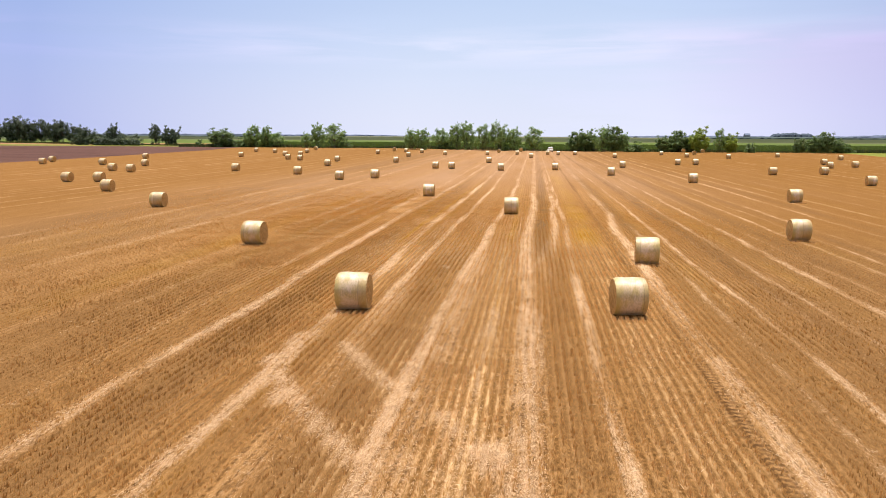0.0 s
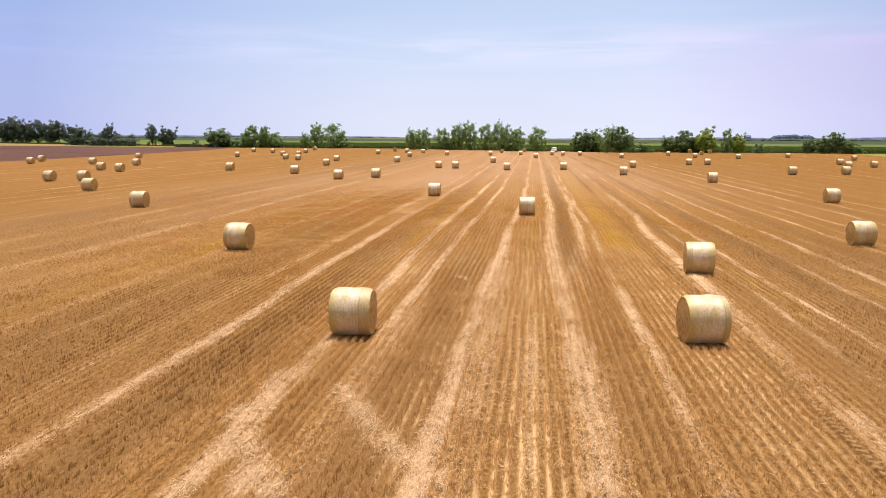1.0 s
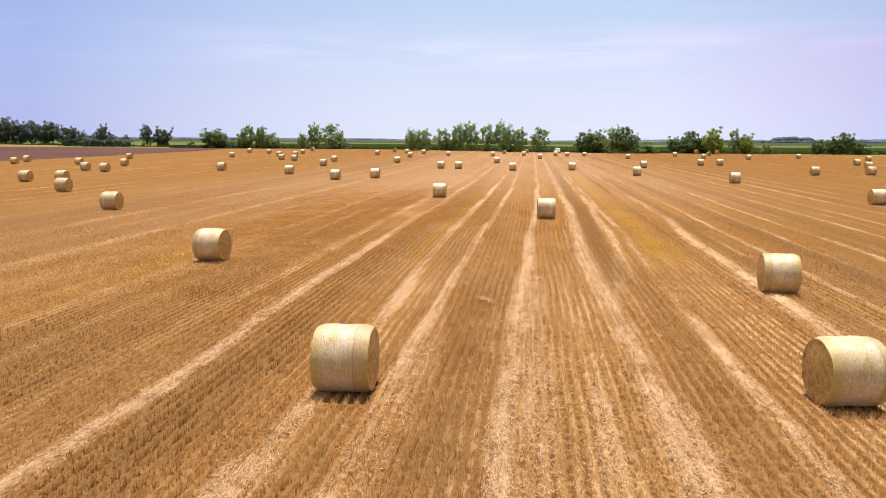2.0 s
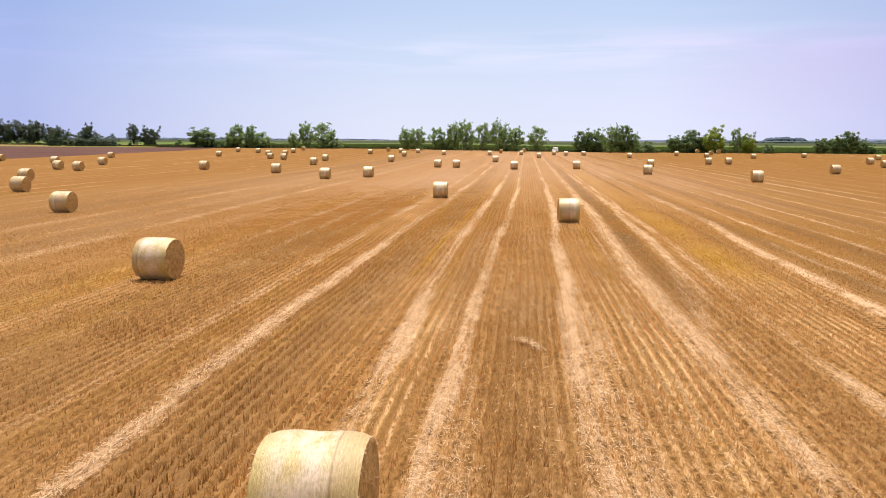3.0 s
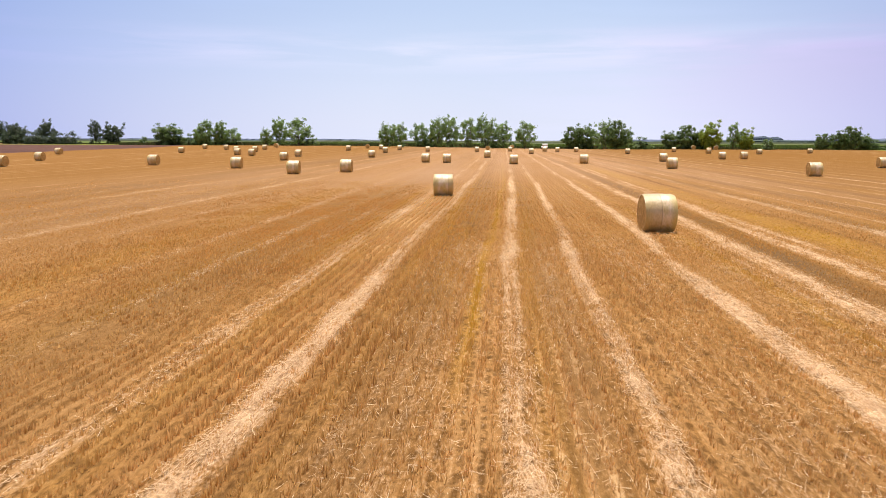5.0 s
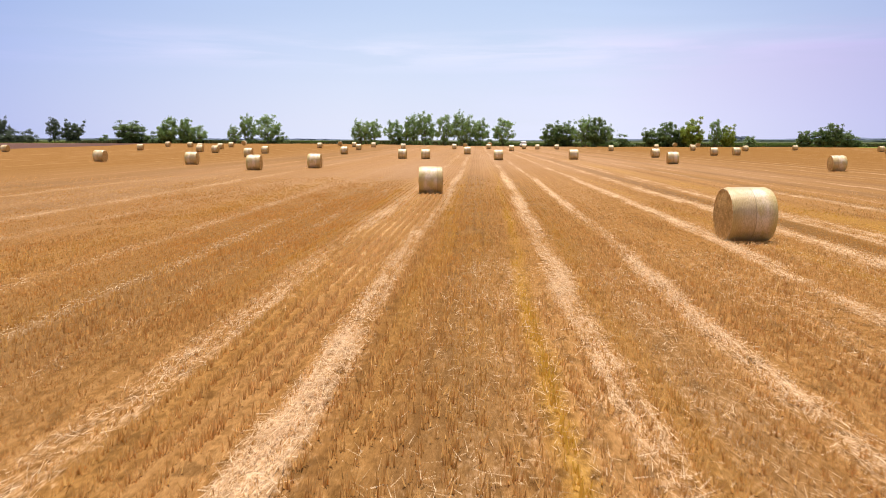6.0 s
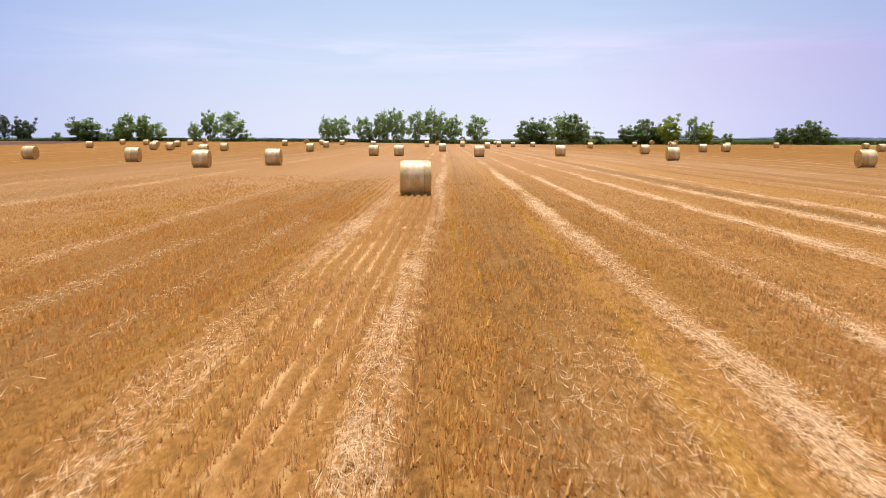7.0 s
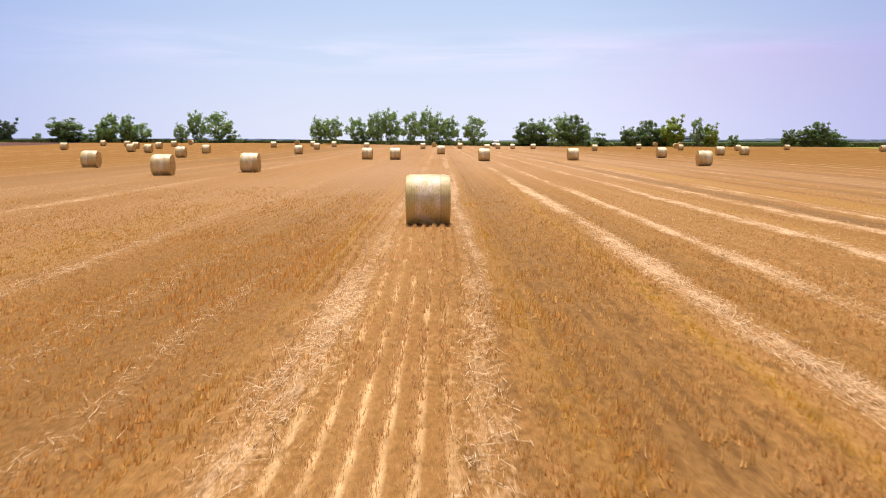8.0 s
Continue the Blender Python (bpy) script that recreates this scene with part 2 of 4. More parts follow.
def leaf_material(name, dark, light, lime):
    m, n = material(name)
    own = n.add("ShaderNodeNewGeometry").outputs["Random Per Island"]
    whole = n.add("ShaderNodeObjectInfo").outputs["Random"]
    c = n.mix(own, dark, light)
    c = n.mix(n.span(n.noise(n.local(), 0.5, 3.0), 0.42, 0.66, 0.0, 0.75), c, lime)
    c = n.mix(n.math("MULTIPLY", whole, 0.35), c, light)
    finish(n, c, 0.5, sheer=0.45, gloss=0.35)
    return m


def bark_material():
    m, n = material("bark")
    ridges = n.noise(n.scaled(n.local(), 5.0, 5.0, 1.0), 2.0, 5.0)
    finish(n, n.mix(ridges, (0.07, 0.05, 0.035), (0.20, 0.16, 0.12)), 0.9, ridges, 0.7, 0.05)
    return m


def wrap_material():
    """Net-wrapped straw: pale, with a milky net in the middle and greener straw towards the rims."""
    m, n = material("net_wrapped_straw")
    at = n.local()
    x = n.add("ShaderNodeSeparateXYZ", (0, at)).outputs[0]
    whole = n.add("ShaderNodeObjectInfo").outputs["Random"]
    turned = n.add("ShaderNodeVectorMath", (0, at), (1, n.add("ShaderNodeCombineXYZ", (0, n.math("MULTIPLY", whole, 40.0))).outputs[0]), op="ADD").outputs[0]
    stalks = n.noise(n.scaled(turned, 9.0, 2.5, 2.5), 6.0, 5.0, 0.7)
    blotch = n.noise(n.scaled(turned, 1.2, 0.7, 0.7), 2.6, 3.0, 0.55)
    speck = n.noise(n.scaled(turned, 1.4, 1.0, 1.0), 15.0, 3.0, 0.6)
    net = n.math("SINE", n.math("MULTIPLY", x, 2 * math.pi / 0.045))
    rim = n.span(n.math("ABSOLUTE", x), 0.30, 0.56)
    c = n.mix(n.span(stalks, 0.36, 0.64), (0.40, 0.250, 0.062), (0.69, 0.490, 0.205))
    c = n.mix(n.math("MULTIPLY", n.span(blotch, 0.38, 0.58, 0.0, 0.75), n.math("SUBTRACT", 1.0, rim)), c, (0.74, 0.560, 0.430))
    c = n.mix(n.span(speck, 0.46, 0.64, 0.0, 0.42), c, (0.300, 0.190, 0.042))
    c = n.mix(n.math("MULTIPLY", rim, 0.55), c, (0.46, 0.325, 0.060))
    hem = n.math("MULTIPLY", n.math("GREATER_THAN", n.math("ADD", x, n.math("MULTIPLY", n.math("SUBTRACT", stalks, 0.5), 0.03)), n.span(whole, 0.0, 1.0, -0.30, 0.52)), 0.6)
    c = n.mix(hem, c, n.mix(n.span(stalks, 0.35, 0.65), (0.33, 0.190, 0.046), (0.53, 0.340, 0.135)))
    lap = n.span(n.math("ABSOLUTE", n.math("SUBTRACT", n.math("ADD", x, n.math("MULTIPLY", n.math("SUBTRACT", stalks, 0.5), 0.03)), n.span(whole, 0.0, 1.0, -0.30, 0.52))), 0.022, 0.006, 0.0, 0.50)
    c = n.mix(lap, c, (0.20, 0.110, 0.036))
    c = n.mix(n.span(net, 0.5, 1.0, 0.0, 0.14), c, (0.76, 0.68, 0.50))
    finish(n, c, 0.46, n.math("ADD", stalks, n.math("MULTIPLY", net, 0.04)), 0.8, 0.02, gloss=1.0, sheen=0.32)
    return m


def end_material():
    """The rolled end of a bale: straw wound in a spiral."""
    m, n = material("rolled_straw_end")
    at = n.local()
    rolled = n.add("ShaderNodeTexWave", ("Vector", at), ("Scale", 5.5), ("Distortion", 5.0), ("Detail", 4.0), ("Detail Scale", 2.5))
    rolled.wave_type, rolled.rings_direction = "RINGS", "X"
    stalks = n.noise(at, 26.0, 5.0, 0.75)
    blotch = n.noise(at, 2.2, 3.0)
    c = n.mix(n.span(stalks, 0.36, 0.64), (0.33, 0.170, 0.048), (0.80, 0.50, 0.190))
    c = n.mix(n.math("MULTIPLY", rolled.outputs[1], 0.06), c, (0.27, 0.135, 0.034))
    c = n.mix(n.span(blotch, 0.5, 0.7, 0.0, 0.4), c, (0.64, 0.40, 0.15))
    clots = n.noise(n.scaled(at, 1.0, 1.0, 1.0), 6.5, 4.0, 0.65)
    c = n.mix(n.span(clots, 0.44, 0.62, 0.0, 0.55), c, (0.21, 0.105, 0.028))
    whorl = n.noise(n.scaled(at, 1.0, 1.6, 1.6), 1.1, 2.0)
    c = n.mix(n.math("MULTIPLY", n.span(rolled.outputs[1], 0.55, 0.9), n.span(whorl, 0.42, 0.6, 0.0, 0.25)), c, (0.84, 0.56, 0.24))
    finish(n, c, 0.85, n.math("ADD", stalks, n.math("MULTIPLY", clots, 1.2)), 0.5, 0.03, gloss=0.05)
    return m


def plain(name, colour, rough=0.5, metal=0.0, gloss=0.5, wear=0.12):
    m, n = material(name)
    spots = n.noise(n.local(), 6.0, 4.0)
    dull = tuple(v * (1 - wear) for v in colour)
    finish(n, n.mix(spots, dull, colour), rough, metal=metal, gloss=gloss)
    return m


M_FIELD = field_material()
M_PLOUGHED = earth_material("ploughed_earth", (0.045, 0.018, 0.013), (0.125, 0.058, 0.040), 1.4)
M_DRY = earth_material("dry_verge", (0.20, 0.105, 0.040), (0.30, 0.17, 0.07), 0.8)
M_CROP = earth_material("green_crop", (0.055, 0.085, 0.013), (0.120, 0.150, 0.024), 1.1)
M_FARGREEN = earth_material("far_green_fields", (0.030, 0.038, 0.011), (0.054, 0.060, 0.018), 0.03, 0.1)
M_PALE = earth_material("ripe_field", (0.085, 0.092, 0.040), (0.14, 0.135, 0.060), 0.05, 0.1)
M_LIME = earth_material("flowering_field", (0.075, 0.105, 0.018), (0.23, 0.215, 0.030), 0.8)
M_STALK = blade_material("cut_stalks", (0.38, 0.190, 0.054), (0.88, 0.540, 0.215), (0.60, 0.315, 0.080), 0.6)
M_LOOSE = blade_material("loose_straw", (0.48, 0.300, 0.145), (0.84, 0.625, 0.405), (0.64, 0.43, 0.235), 0.4)
M_LEAF = leaf_material("leaves", (0.130, 0.205, 0.068), (0.270, 0.375, 0.125), (0.330, 0.430, 0.115))
M_LEAF_FAR = leaf_material("dusky_leaves", (0.050, 0.072, 0.046), (0.100, 0.130, 0.078), (0.12, 0.14, 0.065))
M_LEAF_DARK = leaf_material("dark_leaves", (0.085, 0.140, 0.045), (0.175, 0.250, 0.078), (0.225, 0.285, 0.070))
M_LEAF_LIME = leaf_material("lime_leaves", (0.17, 0.23, 0.032), (0.31, 0.385, 0.050), (0.38, 0.43, 0.055))
M_WEED = leaf_material("weeds", (0.035, 0.052, 0.016), (0.085, 0.105, 0.028), (0.13, 0.10, 0.04))
M_CROP_LEAF = leaf_material("crop_leaves", (0.050, 0.080, 0.014), (0.115, 0.150, 0.030), (0.15, 0.17, 0.032))
M_BARK = bark_material()
M_WRAP, M_END = wrap_material(), end_material()
# the horizon's blue-grey haze is put into these base colours
M_HAZE = plain("haze_tinted_woods", (0.150, 0.175, 0.250), 0.95, gloss=0.0, wear=0.25)
M_FAR_WOOD = plain("haze_tinted_rise", (0.085, 0.104, 0.135), 0.95, gloss=0.0, wear=0.35)
M_HAZE_GREEN = plain("haze_tinted_hedges", (0.10, 0.125, 0.115), 0.95, gloss=0.0, wear=0.3)


# ---------------------------------------------------------------- helpers for meshes
def mesh_object(name, verts, faces, mats, parent=None, smooth=False, label=""):
    me = bpy.data.meshes.new(name)
    me.from_pydata(verts, [], faces)
    for m in mats:
        me.materials.append(m)
    if smooth:
        me.polygons.foreach_set("use_smooth", np.ones(len(me.polygons), bool))
    me.update()
    ob = new(name, me)
    if parent is not None:
        ob.parent = parent
    return tagged(ob, label)


def loose_object(name, corners, mats, **shares):
    """One mesh from an array of loose faces, shaped (count, corners, 3)."""
    count, sides = corners.shape[:2]
    me = bpy.data.meshes.new(name)
    me.vertices.add(count * sides)
    me.vertices.foreach_set("co", np.ascontiguousarray(corners, dtype=np.float32).ravel())
    me.loops.add(count * sides)
    me.loops.foreach_set("vertex_index", np.arange(count * sides, dtype=np.int32))
    me.polygons.add(count)
    me.polygons.foreach_set("loop_start", np.arange(0, count * sides, sides, dtype=np.int32))
    for m in mats:
        me.materials.append(m)
    me.update(calc_edges=True)
    for key, values in shares.items():
        me.attributes.new(key, "FLOAT", "FACE").data.foreach_set("value", values.astype(np.float32))
    return new(name, me)


def part(name, bm, mat, parent, label="", smooth=True):
    me = bpy.data.meshes.new(name)
    bm.to_mesh(me)
    bm.free()
    me.materials.append(mat)
    if smooth:
        me.polygons.foreach_set("use_smooth", np.ones(len(me.polygons), bool))
    ob = new(name, me)
    ob.parent = parent
    return tagged(ob, label)


def lattice(x, y, seed):
    """Smooth value noise in the plan, 0 to 1, with a unit cell."""
    xi, yi = np.floor(x).astype(np.int64), np.floor(y).astype(np.int64)
    u, v = x - xi, y - yi
    u, v = u * u * (3 - 2 * u), v * v * (3 - 2 * v)

    def corner(a, b):
        h = (a * 374761393 + b * 668265263 + seed * 69069) & 0x7FFFFFFF
        h = ((h ^ (h >> 13)) * 1274126177) & 0x7FFFFFFF
        return (h ^ (h >> 16)) % 65536 / 65535.0

    top = corner(xi, yi) * (1 - u) + corner(xi + 1, yi) * u
    low = corner(xi, yi + 1) * (1 - u) + corner(xi + 1, yi + 1) * u
    return top * (1 - v) + low * v


def ease(v):
    v = np.clip(v, 0.0, 1.0)
    return v * v * (3 - 2 * v)


def land(x, y):
    """Height of the land: flat, with a shallow dip half-way and a slight rise far ahead."""
    dip = 0.075 * ease((y - 32) / 10) * ease((155 - y) / 60)
    return -dip + 0.8 * ease((y - 150) / 130) * ease((20 - x) / 90) + 0.5 * ease((y - 255) / 40)


# ---------------------------------------------------------------- the field
# bands of loose straw left by the combine: across (or a line of across and ahead), half width, strength, shift further on, where they begin and end
BANDS = [
    (-31.2, 0.40, 0.60), (-28.0, 0.35, 0.40), (-24.7, 0.36, 0.60), (-21.6, 0.25, 0.30), (-17.6, 0.24, 0.35),
    (-15.4, 0.20, 0.35), (-14.0, 0.16, 0.30, 0.0, 44, 90), (-12.65, 0.28, 0.40, 0.0, -20, 58), (((-12.65, 60), (-12.5, 66), (-12.38, 72), (-12.2, 90)), 0.32, 0.58, 0.0, 56, 300), (-15.6, 0.24, 0.34, 0.0, 58, 110),
    (((-10.75, 30), (-10.88, 44), (-10.70, 51), (-10.76, 60), (-10.6, 72), (-10.4, 95)), 0.24, 0.92),
    (((-7.2, 28), (-7.42, 42), (-7.47, 51), (-7.36, 62), (-7.2, 76), (-6.8, 105)), 0.27, 1.12),
    (((-5.75, 30), (-5.75, 45), (-5.55, 60), (-5.4, 72), (-5.1, 95)), 0.22, 0.82),
    (((-3.2, 30), (-2.9, 44), (-2.75, 58), (-2.5, 75), (-2.2, 100)), 0.26, 0.92),
    (-1.42, 0.26, 0.55, 0.0, -20, 46), (-0.96, 0.12, 0.50, 0.0, 44, 60),
    (((-0.10, 20), (-0.12, 34), (-0.32, 44), (-0.22, 54), (0.12, 66), (0.10, 90)), 0.38, 0.85),
    (((1.2, 40), (1.42, 50), (1.75, 62), (1.9, 80)), 0.28, 0.70, 0.0, 40, 140),
    (((2.0, 33), (2.15, 48), (2.5, 55), (2.45, 80)), 0.20, 0.72),
    (((5.5, 30), (5.8, 54), (6.4, 63), (6.6, 80)), 0.34, 0.86),
    (7.15, 0.14, 0.75, 0.0, -20, 56), (8.47, 0.14, 0.80), (10.1, 0.12, 0.45), (11.0, 0.17, 0.85), (13.2, 0.23, 0.95), (14.6, 0.14, 0.55),
    (17.0, 0.20, 0.80), (18.45, 0.17, 0.65), (20.1, 0.25, 0.70), (23.4, 0.26, 0.80), (26.0, 0.24, 0.65),
    (-1.5, 0.9, 0.22), (-4.2, 1.0, 0.33, 0.0, 38, 64), (-1.45, 1.0, 0.32, 0.0, 46, 62), (-8.9, 1.1, 0.34, 0.0, 36, 60), (-6.5, 0.6, 0.25, 0.0, 34, 60), (0.9, 0.5, 0.2, 0.0, 30, 44), (-5.5, 0.42, 0.55, 0.0, -20, 34), (-2.75, 0.52, 0.46, 0.0, -20, 48), (-1.45, 0.75, 0.30, 0.0, -20, 42), (-0.05, 0.46, 0.58, 0.0, -20, 48), (3.5, 0.9, 0.16), (-27.0, 4.5, 0.24), (-4.4, 0.9, 0.16), (12.6, 1.5, 0.18),
]
dice = random.Random(11)
spot = -34.0
while spot > -118:
    BANDS.append((spot, dice.uniform(0.2, 0.5), dice.uniform(0.35, 0.72)))
    spot -= dice.uniform(1.8, 4.4)
spot = 28.4
while spot < 240:
    BANDS.append((spot, dice.uniform(0.2, 0.38), dice.uniform(0.55, 0.95) * (0.7 if 32 < spot < 70 else 1.0)))
    spot += dice.uniform(1.8, 4.0)
GILT = [(-10.0, 0.18, 0.4), (((-8.3, 55), (-8.03, 69), (-7.75, 80)), 0.14, 1.05, 0.0, 46, 200), (-13.2, 0.18, 0.8, 0.0, 56, 200), (-9.9, 0.26, 0.85, 0.0, 58, 200), (-9.2, 0.35, 0.35, 0.0, 50, 200), (-15.6, 0.5, 0.5), (-19.0, 0.8, 0.5), (-6.9, 0.25, 0.4), (3.6, 0.80, 1.3, 0.0, 46, 150), (-1.4, 0.22, 0.5), (7.3, 0.6, 0.35), (12.2, 0.5, 0.6), (17.6, 0.6, 0.5), (-12.1, 0.3, 0.3), (21.8, 0.9, 0.6), (29.0, 1.5, 0.5), (36.0, 1.6, 0.5), (45.0, 4.0, 0.35), (58.0, 5.0, 0.3), (-30.0, 3.0, 0.25), (-44.0, 5.0, 0.3)]
# strips where the stubble is darker
DULL = [
    (-23.2, 1.0, 0.2), (-19.8, 1.3, 0.2), (-15.8, 1.2, 0.55), (-13.7, 0.4, 0.5), (-9.5, 0.75, 0.7), (-6.6, 0.45, 0.35), (-4.3, 0.95, 0.5, 0.0, -20, 42),
    (1.20, 0.55, 0.35, 0.1, -20, 40), (((0.5, 42), (0.62, 54), (0.98, 66), (1.0, 90)), 0.46, 1.2, 0.0, 40, 300), (7.1, 0.6, 0.6), (10.55, 0.55, 0.75), (13.0, 0.6, 0.45), (15.6, 0.6, 0.75), (18.9, 0.7, 0.6), (22.0, 0.8, 0.7), (24.8, 0.6, 0.5), (-27.0, 0.8, 0.4), (-33.0, 1.5, 0.5), (29.0, 1.6, 0.7), (35.0, 2.0, 0.6),
]
SHAVEN = [(-15.2, 1.1, 0.5), (-9.1, 0.5, 0.4), (-6.55, 0.35, 0.5), (-4.3, 0.9, 0.45, 0.0, -20, 42), (((0.5, 42), (0.62, 54), (0.98, 66), (1.0, 90)), 0.46, 1.2, 0.0, 40, 300), (7.0, 0.5, 0.75), (10.5, 0.6, 0.6), (15.5, 0.7, 0.5), (-26.4, 1.0, 0.6), (-29.6, 0.9, 0.6), (-35.0, 2.2, 0.6), (24.7, 0.6, 0.5), (19.4, 0.3, 0.5)]
# strips where the drilled rows stand out bright
COMBED = [(-1.45, 0.75, 0.62, 0.0, -20, 42), (3.65, 0.85, 0.65, 0.0, -20, 44), (-6.75, 0.32, 0.8, 0.0, 26, 45), (-11.7, 0.65, 0.8, 0.0, 56, 86), (-3.9, 0.5, 0.35, 0.0, -20, 34)]
WHEELS = [(((4.95, 30), (5.1, 80), (5.2, 140)), 0.17, 0.95), (10.15, 0.22, 0.55), (15.4, 0.2, 0.4), (-9.6, 0.12, 0.35), (-10.45, 0.12, 0.4)]
# strips where the stubble stands in tufts with dark earth between
TUFTY = [(-9.35, 0.8, 1.0, 0.0, 45, 100), (-14.6, 0.8, 0.55, 0.0, 52, 90), (-4.3, 0.8, 0.5, 0.0, -20, 40), (-8.9, 0.9, 0.35, 0.0, -20, 48), (3.6, 0.8, 0.3, 0.0, -20, 44)]
# where the combine turned: crooked tracks across the bands, by two ends each
TURNS = [((-7.5, 22.8), (-7.1, 19.2)), ((-7.1, 19.2), (-5.8, 17.1)), ((-5.8, 17.1), (-3.4, 13.6)), ((-5.8, 22.0), (-4.3, 19.3)), ((-4.3, 19.3), (-2.9, 17.4)), ((-2.2, 16.6), (-0.6, 13.9)), ((1.3, 48.0), (0.3, 38.0))]
HEAPS = [(-3.35, 13.9, 0.5), (-0.75, 14.3, 0.8), (-6.2, 17.3, 0.6), (-7.3, 20.2, 0.7)]


def banded(x, y, bands, seed, ragged=0.3, often=0.16):
    total = np.zeros_like(x)
    for k, (middle, half, force, *more) in enumerate(bands):
        shift, begin, end = (*more, *(0.0, -200.0, 900.0)[len(more):])
        line = np.interp(y, [p[1] for p in middle], [p[0] for p in middle]) if isinstance(middle, tuple) else np.full_like(x, middle)
        near = np.abs(x - line) < half * 3 + 1.2
        if not near.any():
            continue
        a, b = x[near], y[near]
        sway = (lattice(b * 0.11, np.full_like(b, k * 3.7), seed) - 0.5) * ragged + (lattice(b * 0.7, np.full_like(b, k * 1.3), seed + 5) - 0.5) * ragged * 0.35
        full = (0.35 + 0.95 * lattice(b * often, np.full_like(b, k * 2.1), seed + 9)) * (0.70 + 0.5 * lattice(a * 3.1, b * 0.9, seed + 13))
        off = np.abs(a - line[near] - sway - shift * ease((b - 42) / 24)) / half
        total[near] = np.maximum(total[near], force * np.clip(full, 0.25, 1.15) * ease((1.75 - off) / 1.6) * ease((b - begin) / 8 + 0.5) * ease((end - b) / 8 + 0.5))
    return total


def straw_on(x, y):
    amount = banded(x, y, BANDS, 3) * (1 - 0.42 * ease((30 - y) / 14) * ease((4.2 - x) / 0.5) * (1 - 0.75 * ease((x + 4.2) / 0.8)))
    for k, ((ax, ay), (bx, by)) in enumerate(TURNS):
        run = np.hypot(bx - ax, by - ay)
        along = np.clip(((x - ax) * (bx - ax) + (y - ay) * (by - ay)) / run ** 2, 0, 1)
        off = np.hypot(x - ax - along * (bx - ax), y - ay - along * (by - ay))
        amount = np.maximum(amount, (0.72 if k < 6 else 0.45) * ease((0.52 - off) / 0.48))
    for hx, hy, r in HEAPS:
        amount = np.maximum(amount, 0.95 * ease((r - np.hypot(x - hx, (y - hy) * 0.8)) / (0.7 * r)))
    return amount


def nearness(x, y):
    """Pieces on a square metre, as a share of the most: dense along the middle strip, thinning sideways and far ahead."""
    off = np.abs(x + 0.18 * y)
    return np.interp(y, (8, 30, 50, 62, 74, 84, 98), (0.68, 0.78, 0.92, 1.0, 0.66, 0.22, 0.0)) * np.interp(off, (0, 5, 12, 27), (1.0, 0.85, 0.32, 0.0))


def dull_on(x, y):
    """How dark the stubble is, 0 to 1: dull strips, plus sides darkened like a lens's dim edges."""
    strips = banded(x, y, DULL, 27, 0.4, 0.04) * (0.7 + 0.6 * lattice(x * 0.5, y * 0.025, 29))
    # side darkening is partly browner stubble, partly lens fall-off put into the colour
    side = 0.72 * ease((x - 5) / 10) + 0.3 * ease((x - 4) / 6) * ease((75 - y) / 30) + 0.45 * ease((-6 - x) / 8) * ease((48 - y) / 20) + 0.8 * ease((-17 - x) / 20) + 0.5 * ease((x - 24) / 16)
    return np.clip(strips + side + 0.30 * ease((36 - y) / 16) + ((0.45 + 0.4 * ease((y - 56) / 6)) * ease((-12.7 - x) / 0.8) * (0.35 + 0.65 * ease((x + 18.5) / 2)) + 0.08 * ease((x + 10.5) / 0.8)) * ease((92 - y) / 22) * ease((y - 46) / 10), 0.0, 1.0)


def spread(*runs):
    """Even steps from mark to mark, each run with its own step."""
    out = []
    for a, b, step in runs:
        out.append(np.linspace(a, b, max(1, round((b - a) / step)), endpoint=False))
    return np.concatenate([*out, [runs[-1][1]]])


